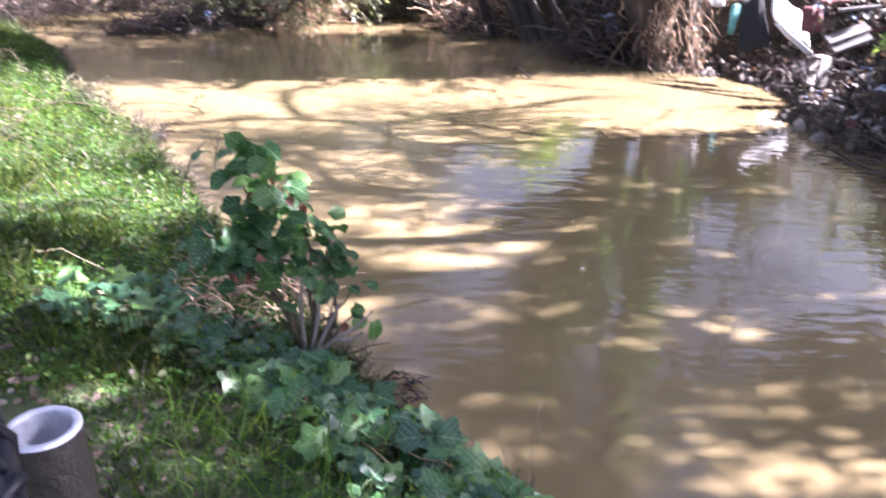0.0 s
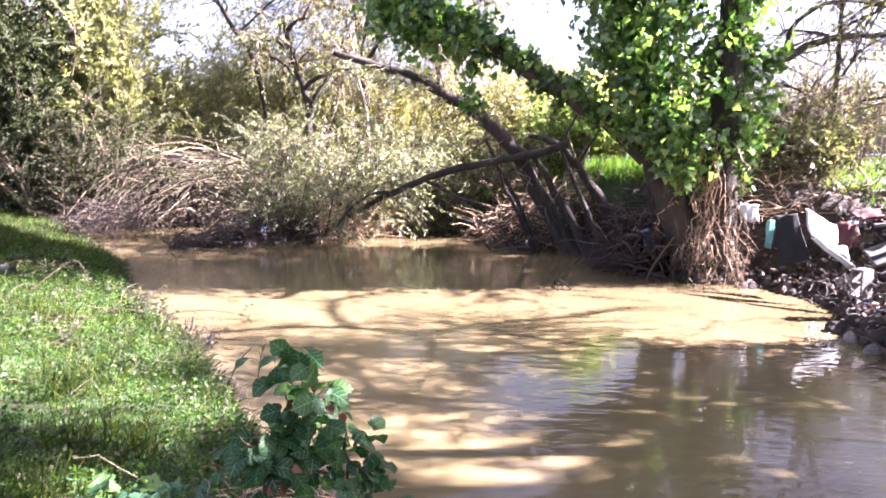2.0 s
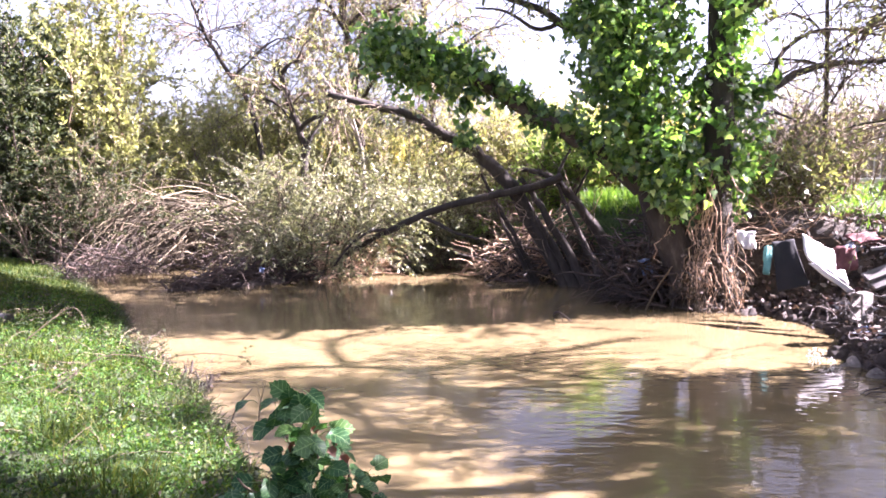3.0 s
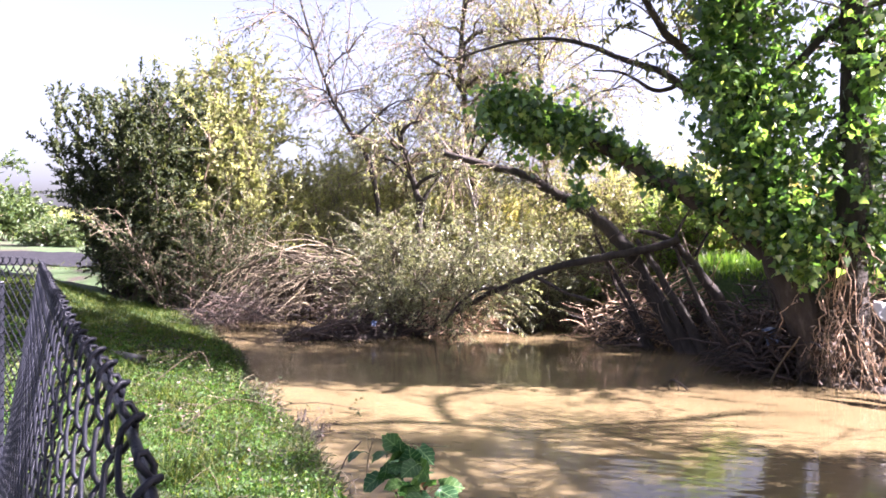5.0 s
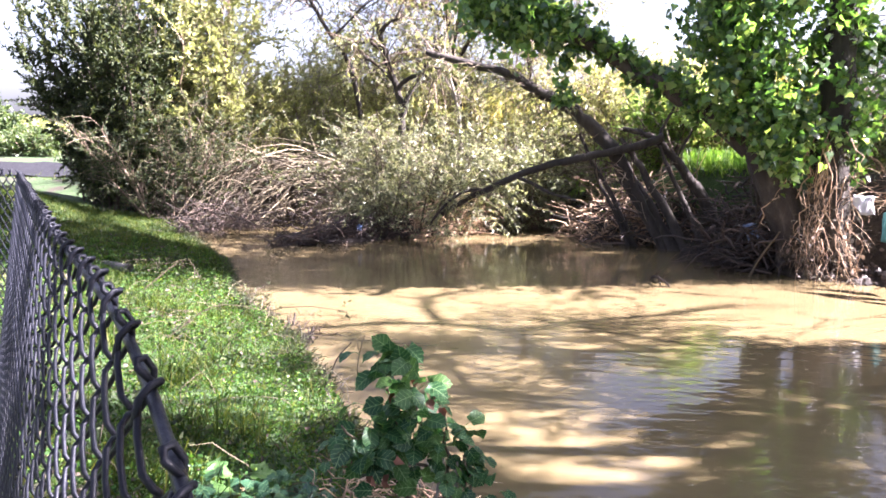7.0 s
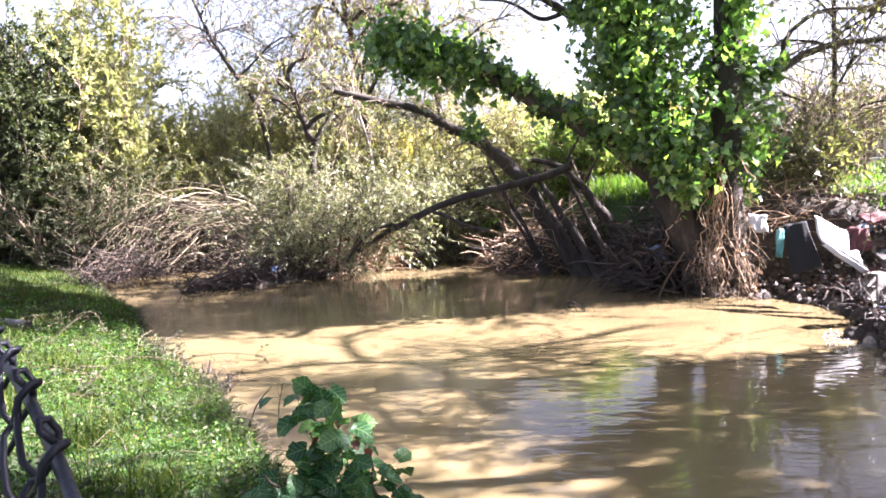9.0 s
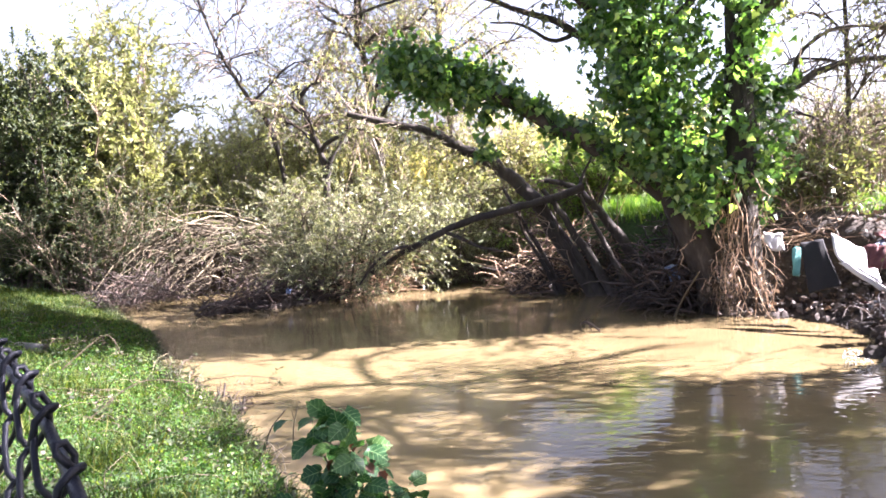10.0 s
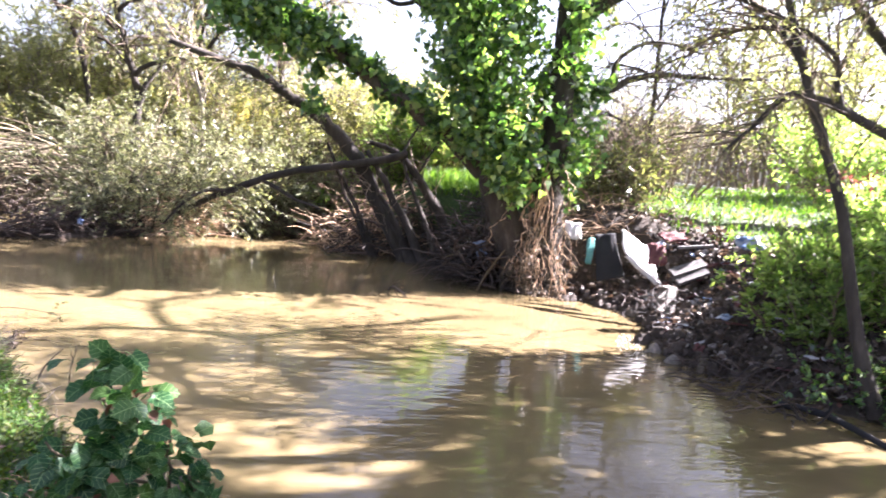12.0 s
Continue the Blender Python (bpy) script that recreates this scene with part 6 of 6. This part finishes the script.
# taller tufts scattered over the bank
for cx, cy, n in ((-2.3, 4.2, 260), (-3.2, 5.5, 300), (-1.7, 3.4, 260), (-4.2, 6.3, 300), (-3.0, 4.3, 220), (-5.2, 8.2, 260), (-1.1, 2.4, 200), (-1.6, 2.7, 220)):
    tx, ty = disc(n, cx, cy, 0.28, 0.22)
    tp = on_land(tx, ty)
    whole("grass_tuft", mixed(leaf_chunks(BLADE, tp, rng.normal(size=tp.shape) * 0.5 + [0, 0, 1], rng.uniform(0.10, 0.26, n), rng.uniform(0.004, 0.009, n), bend=2.4)), M_GRASS, "taller green grass tuft on the bank", "grass", kind="stuff", smooth=False)
# long arching grass by the fence foot
n = 170
x, y = disc(n, -0.45, 1.75, 0.42, 0.35)
p = on_land(x, y)
whole("long_grass", mixed(leaf_chunks(BLADE, p, rng.normal(size=p.shape) * 0.55 + [0.25, 0, 0.9], rng.uniform(0.12, 0.32, n), rng.uniform(0.004, 0.008, n), bend=2.6)), M_LUSH, "long arching grass blades at the fence foot", "grass", kind="stuff", smooth=False)
# dead leaves on the path side and between the weeds
n = 8000
x, y = rng.normal(-0.75, 0.75, n), rng.normal(0.9, 0.9, n)
ok = (edge_distance(x, y, NEAR_BANK) > 0.5) & ~in_creek(x, y)
keep_side = (x * 0.746 + y * 0.666) < 0.5
ok &= keep_side | (rng.uniform(0, 1, n) > 0.88)
p = on_land(x[ok], y[ok], 0.01)
p[:, 2] += rng.uniform(0, 0.03, len(p))
sz = rng.uniform(0.02, 0.055, len(p))
whole("dead_leaf_litter", mixed(leaf_chunks(LEAF_OVAL, p, rng.normal(size=p.shape) * [1, 1, 0.3], sz, sz * 0.6)), M_LITTER, "brown dead leaves littering the ground by the fence", "leaves", kind="stuff")


def leaf_mesh(name, shape, mat, bend=1.0, stalk=0.0):
    v, f = shape
    v = v.copy()
    v[:, 2] *= bend
    tri = [q[:3] for q in f if q[2] == q[3]]
    quad = [q for q in f if q[2] != q[3]]
    faces = np.array([t for q in quad for t in ((q[0], q[1], q[2]), (q[0], q[2], q[3]))] + tri)
    chunks = [(v, faces)]
    if stalk:
        chunks.append(tubes(np.array([[0, 0, 0], [-0.2 * stalk, 0, -0.12], [-0.5 * stalk, 0.02, -0.45]]), 0.018, 4))
    return mesh_of(name, chunks, mat)


def lobed_leaf(name, mat, lobes, deep, teeth, broad, droop, seed):
    """A leaf along local x with a folded midrib, lobes and a toothed edge."""
    r = np.random.default_rng(seed)
    n = 26
    t = np.linspace(-np.pi, np.pi, n, endpoint=False)
    rad = 0.5 * (1 + deep * np.cos(lobes * t)) * (1 - 0.32 * np.exp(-((np.abs(t) - np.pi) / 0.35) ** 2)) * (1 + teeth * np.cos(13 * t)) * (1 + 0.05 * r.normal(size=n))
    x, y = 0.42 + rad * np.cos(t) * 1.1, rad * np.sin(t) * broad
    z = 0.16 * np.abs(y) - droop * (x - 0.3) ** 2 + 0.02 * r.normal(size=n)
    mid = np.array([[0.05, 0, 0.0], [0.35, 0, -0.01], [0.65, 0, -droop * 0.12]])
    v = np.concatenate([np.stack([x, y, z], 1), mid])
    f = []
    for i in range(n):
        k = (i + 1) % n
        xm = (x[i] + x[k]) / 2
        c = n + (0 if xm < 0.2 else 1 if xm < 0.55 else 2)
        f.append((c, i, k))
        xn = (x[k] + x[(k + 1) % n]) / 2
        c2 = n + (0 if xn < 0.2 else 1 if xn < 0.55 else 2)
        if c2 != c:
            f.append((c, k, c2))
    return mesh_of(name, [(v, np.array(f)), tubes(np.array([[0.06, 0, 0], [-0.2, 0.01, -0.1], [-0.45, 0.02, -0.38]]), 0.016, 4)], mat)


IVY_LEAVES = [lobed_leaf("leaf", M_IVY_NEAR, 5, 0.20, 0.0, 1.15, d, i) for i, d in enumerate((0.1, 0.25, 0.4))]
BUSH_LEAVES = [lobed_leaf("leaf", M_BUSH, 5, 0.08, 0.05, 0.82, d, i) for i, d in enumerate((0.15, 0.35, 0.5, 0.7))]
DEAD_LEAVES = [leaf_mesh("dead_leaf", LEAF_OVAL, M_DEAD, b, 0.0) for b in (3.0, 4.5)]


def place_leaf(me, name, at, axis, up, size, owner):
    x = Vector(axis).normalized()
    y = Vector(up).cross(x).normalized()
    z = x.cross(y)
    ob = new(name, me)
    ob.parent = owner
    ob.matrix_parent_inverse = Matrix.Translation(-owner.location)
    ob.matrix_basis = Matrix(((x[0] * size, y[0] * size, z[0] * size, at[0]), (x[1] * size, y[1] * size, z[1] * size, at[1]), (x[2] * size, y[2] * size, z[2] * size, at[2]), (0, 0, 0, 1)))
    return ob


r_ = np.random.default_rng(11)


def ivy_patch(label, cx, cy, rx, ry, n, size, lift=0.07, turn=0.0):
    ob = thing("ground_ivy", label, "ivy", (cx, cy, float(land(cx, cy)[0])))
    xs, ys = disc(n, cx, cy, rx, ry, turn)
    for x, y in zip(xs, ys):
        h = max(float(land(x, y)[0]), 0.02) + r_.uniform(0.3, 1.0) * lift
        up = Vector((r_.normal() * 0.35 + 0.1, r_.normal() * 0.35 - 0.35, 1.0))
        a = r_.uniform(0, 6.28)
        axis = Vector((math.cos(a), math.sin(a), r_.uniform(-0.35, 0.1)))
        place_leaf(IVY_LEAVES[int(r_.integers(3))], "leaf", (x, y, h), axis, up, size * r_.uniform(0.6, 1.2), ob)
    # trailing stems below the leaves
    k = max(4, n // 8)
    a, b = disc(k, cx, cy, rx * 0.8, ry * 0.8, turn), disc(k, cx, cy, rx, ry, turn)
    for i in range(k):
        p0, p1 = (a[0][i], a[1][i]), (b[0][i], b[1][i])
        path = arcs(np.array([[*p0, max(float(land(*p0)[0]), 0) + 0.02]]), np.array([[*p1, max(float(land(*p1)[0]), 0) + 0.03]]), 6, sag=-0.1)
        part("stem", [tubes(path, np.linspace(0.004, 0.002, 6)[None], 5)], M_VINE, ob)
    return ob


ivy_patch("large-leaved dark green ivy trailing to the water", -0.02, 1.92, 0.42, 0.20, 95, 0.10, 0.10, -0.75)
ivy_patch("dark blue-green ivy leaves below the bush", -0.42, 2.3, 0.22, 0.16, 34, 0.12, 0.10)
ivy_patch("blue-green ivy among the bank weeds", -1.15, 2.75, 0.32, 0.24, 60, 0.085, 0.12)
ivy_patch("ivy leaves at the water's edge", 0.28, 1.66, 0.25, 0.16, 46, 0.09, 0.08, -0.75)
ivy_patch("few ivy leaves at the foot of the bush", -0.75, 2.55, 0.25, 0.2, 36, 0.085, 0.10)

bush = thing("bank_bush", "young leafy bush with a few dead red-brown leaves", "bush", (-0.39, 2.59, 0.075))
STEMS = [[(-0.39, 2.59, 0.047), (-0.37, 2.58, 0.282), (-0.43, 2.56, 0.565), (-0.51, 2.54, 0.785), (-0.57, 2.53, 0.945)], [(-0.39, 2.59, 0.047), (-0.36, 2.58, 0.264), (-0.37, 2.58, 0.452), (-0.38, 2.58, 0.665)], [(-0.4, 2.58, 0.047), (-0.49, 2.54, 0.33), (-0.63, 2.48, 0.546), (-0.73, 2.43, 0.665)], [(-0.38, 2.58, 0.047), (-0.29, 2.56, 0.207), (-0.28, 2.56, 0.377), (-0.31, 2.57, 0.52)], [(-0.41, 2.6, 0.056), (-0.52, 2.58, 0.33), (-0.55, 2.56, 0.585), (-0.59, 2.55, 0.765)]]
paths = []
for pts in STEMS:
    q = smooth_path(pts, 14)
    q[1:-1] += r_.normal(size=(12, 3)) * 0.006
    part("stem", [tubes(q, np.linspace(0.011, 0.004, 14)[None], 7, 0.05)], M_PALE, bush)
    paths.append(q)
for pts in ([(-0.37, 2.52, 0.06), (-0.28, 2.51, 0.16), (-0.2, 2.5, 0.22), (-0.13, 2.5, 0.30)], [(-0.36, 2.53, 0.08), (-0.31, 2.52, 0.2), (-0.25, 2.52, 0.33)], [(-0.38, 2.54, 0.06), (-0.34, 2.55, 0.28), (-0.33, 2.55, 0.5)], [(-0.40, 2.55, 0.06), (-0.41, 2.55, 0.3), (-0.38, 2.55, 0.52)], [(-0.28, 2.51, 0.16), (-0.22, 2.5, 0.17), (-0.17, 2.48, 0.21)]):
    q = smooth_path(pts, 9)
    part("stem", [tubes(q, np.linspace(0.010, 0.0045, 9)[None], 7, 0.05)], M_SNAG, bush)
for a, b in (((-0.33, 2.58, 0.207), (-0.19, 2.58, 0.339)), ((-0.37, 2.56, 0.113), (-0.17, 2.55, 0.254)), ((-0.33, 2.57, 0.141), (-0.26, 2.57, 0.358)), ((-0.37, 2.58, 0.094), (-0.14, 2.6, 0.207)), ((-0.43, 2.56, 0.235), (-0.57, 2.52, 0.395)), ((-0.38, 2.56, 0.33), (-0.27, 2.55, 0.452)), ((-0.44, 2.56, 0.471), (-0.65, 2.5, 0.585))):
    q = arcs(np.array([a]), np.array([b]), 7, sag=0.05, wob=0.02)
    part("stem", [tubes(q, np.linspace(0.007, 0.003, 7)[None], 6)], M_PALE, bush)
    paths.append(q[0])
for pi, q in enumerate(paths):
    q = smooth_path(q, 14)
    tall = pi < 5
    for _ in range((58, 40, 58, 22, 58)[pi] if tall else 2):
        f = r_.uniform((0.58, 0.72, 0.6, 0.8, 0.58)[pi] if tall else 0.7, 1.0)
        at = q[int(f * 13)] + r_.normal(size=3) * [0.05, 0.05, 0.035]
        away = Vector((*(r_.normal(size=2)), r_.uniform(-1.1, 0.2)))
        up = Vector((r_.normal() * 0.9, r_.normal() * 0.8 - 0.5, 0.9))
        at = at + np.array(away.normalized()) * 0.02
        if r_.uniform() < 0.14 and f < 0.82:
            place_leaf(DEAD_LEAVES[int(r_.integers(2))], "dead_leaf", at, (away[0], away[1], -1.2), up, r_.uniform(0.03, 0.05), bush)
        else:
            place_leaf(BUSH_LEAVES[int(r_.integers(4))], "leaf", at, away, up, r_.uniform(0.045, 0.09), bush)
for at, sz in (((-0.575, 2.53, 0.925), 0.08), ((-0.57, 2.53, 0.895), 0.07), ((-0.53, 2.53, 0.865), 0.085), ((-0.49, 2.54, 0.835), 0.085)):
    place_leaf(BUSH_LEAVES[0], "leaf", at, (r_.normal() * 0.5, -0.3, 0.9), (0.3, -1, 0.3), sz, bush)
# dead twiggy growth behind the bush
tangle("dry_brush", "dry brown weeds at the foot of the bush", -0.75, 2.85, 0.32, 0.25, 0.05, 0.35, 170, 0.2, M_VINE, 0.003, category="dry weeds")
tangle("dry_brush", "dark wet twigs along the undercut shore", -0.02, 2.28, 0.10, 0.24, 0.0, 0.05, 70, 0.09, M_ROOT, 0.003, category="twigs")
shrub("shore_weed", "dark dry weed clump at the water's edge", "weed", -2.75, 6.35, 0.25, 0.2, 0.2, 14, 7, 6, M_DARK, 0.03, M_ROOT, wide=0.5, shape=LEAF_OVAL, twig_len=0.12, r0=0.006)
shrub("shore_weed", "dry brown weed stalks in the shallows", "weed", -2.1, 5.75, 0.2, 0.15, 0.14, 10, 6, 5, M_ROOTLEAF, 0.022, M_ROOT, wide=0.5, shape=LEAF_OVAL, twig_len=0.1, r0=0.006)
for cx, cy, rx, ry, n in ((-2.62, 6.35, 0.13, 0.10, 24), (-2.36, 6.02, 0.2, 0.10, 26), (-2.0, 5.6, 0.11, 0.10, 18)):
    x, y = disc(n, cx, cy, rx, ry, 0.8)
    p = np.stack([x, y, np.full(n, -0.03)], 1)
    stubs = arcs(p, p + rng.normal(size=p.shape) * [0.03, 0.03, 0.0] + np.stack([0 * x, 0 * x, rng.uniform(0.05, 0.15, n)], 1), 4, wob=0.06)
    whole("cut_stalks", [tubes(stubs, rng.uniform(0.004, 0.011, n)[:, None] * np.linspace(1, 0.8, 4)[None], 5)], M_BARK, "short dark broken stalks standing at the water's edge", "stalks", kind="stuff")
stick("dry pale weed stalk bent over the grass", [(-2.6, 4.6, 0.3), (-2.3, 4.75, 0.5), (-1.9, 4.9, 0.42)], 0.004, 0.002, M_PALE, "stalk")
stick("dry pale weed stalk on the bank", [(-3.6, 6.0, 0.3), (-3.3, 6.2, 0.55), (-3.1, 6.1, 0.4)], 0.005, 0.002, M_PALE, "stalk")
# drain pipe end
drain = thing("drain_pipe", "grey drain pipe end lying on the bank", "pipe", (-4.5, 7.1, 0.3))
g = float(land(-4.5, 7.1)[0])
q = np.array([(-4.9, 7.24, g + 0.055), (-4.6, 7.13, g + 0.05), (-4.35, 7.04, g + 0.045)])
part("tube", [tubes(q, 0.045, 20), tubes(q, 0.040, 20)], M_CONC, drain)
tangle("dry_brush", "dark dead stems along the bank crest", -4.0, 6.9, 0.5, 0.2, 0.3, 0.42, 40, 0.25, M_PALE, 0.0018, category="dry weeds")
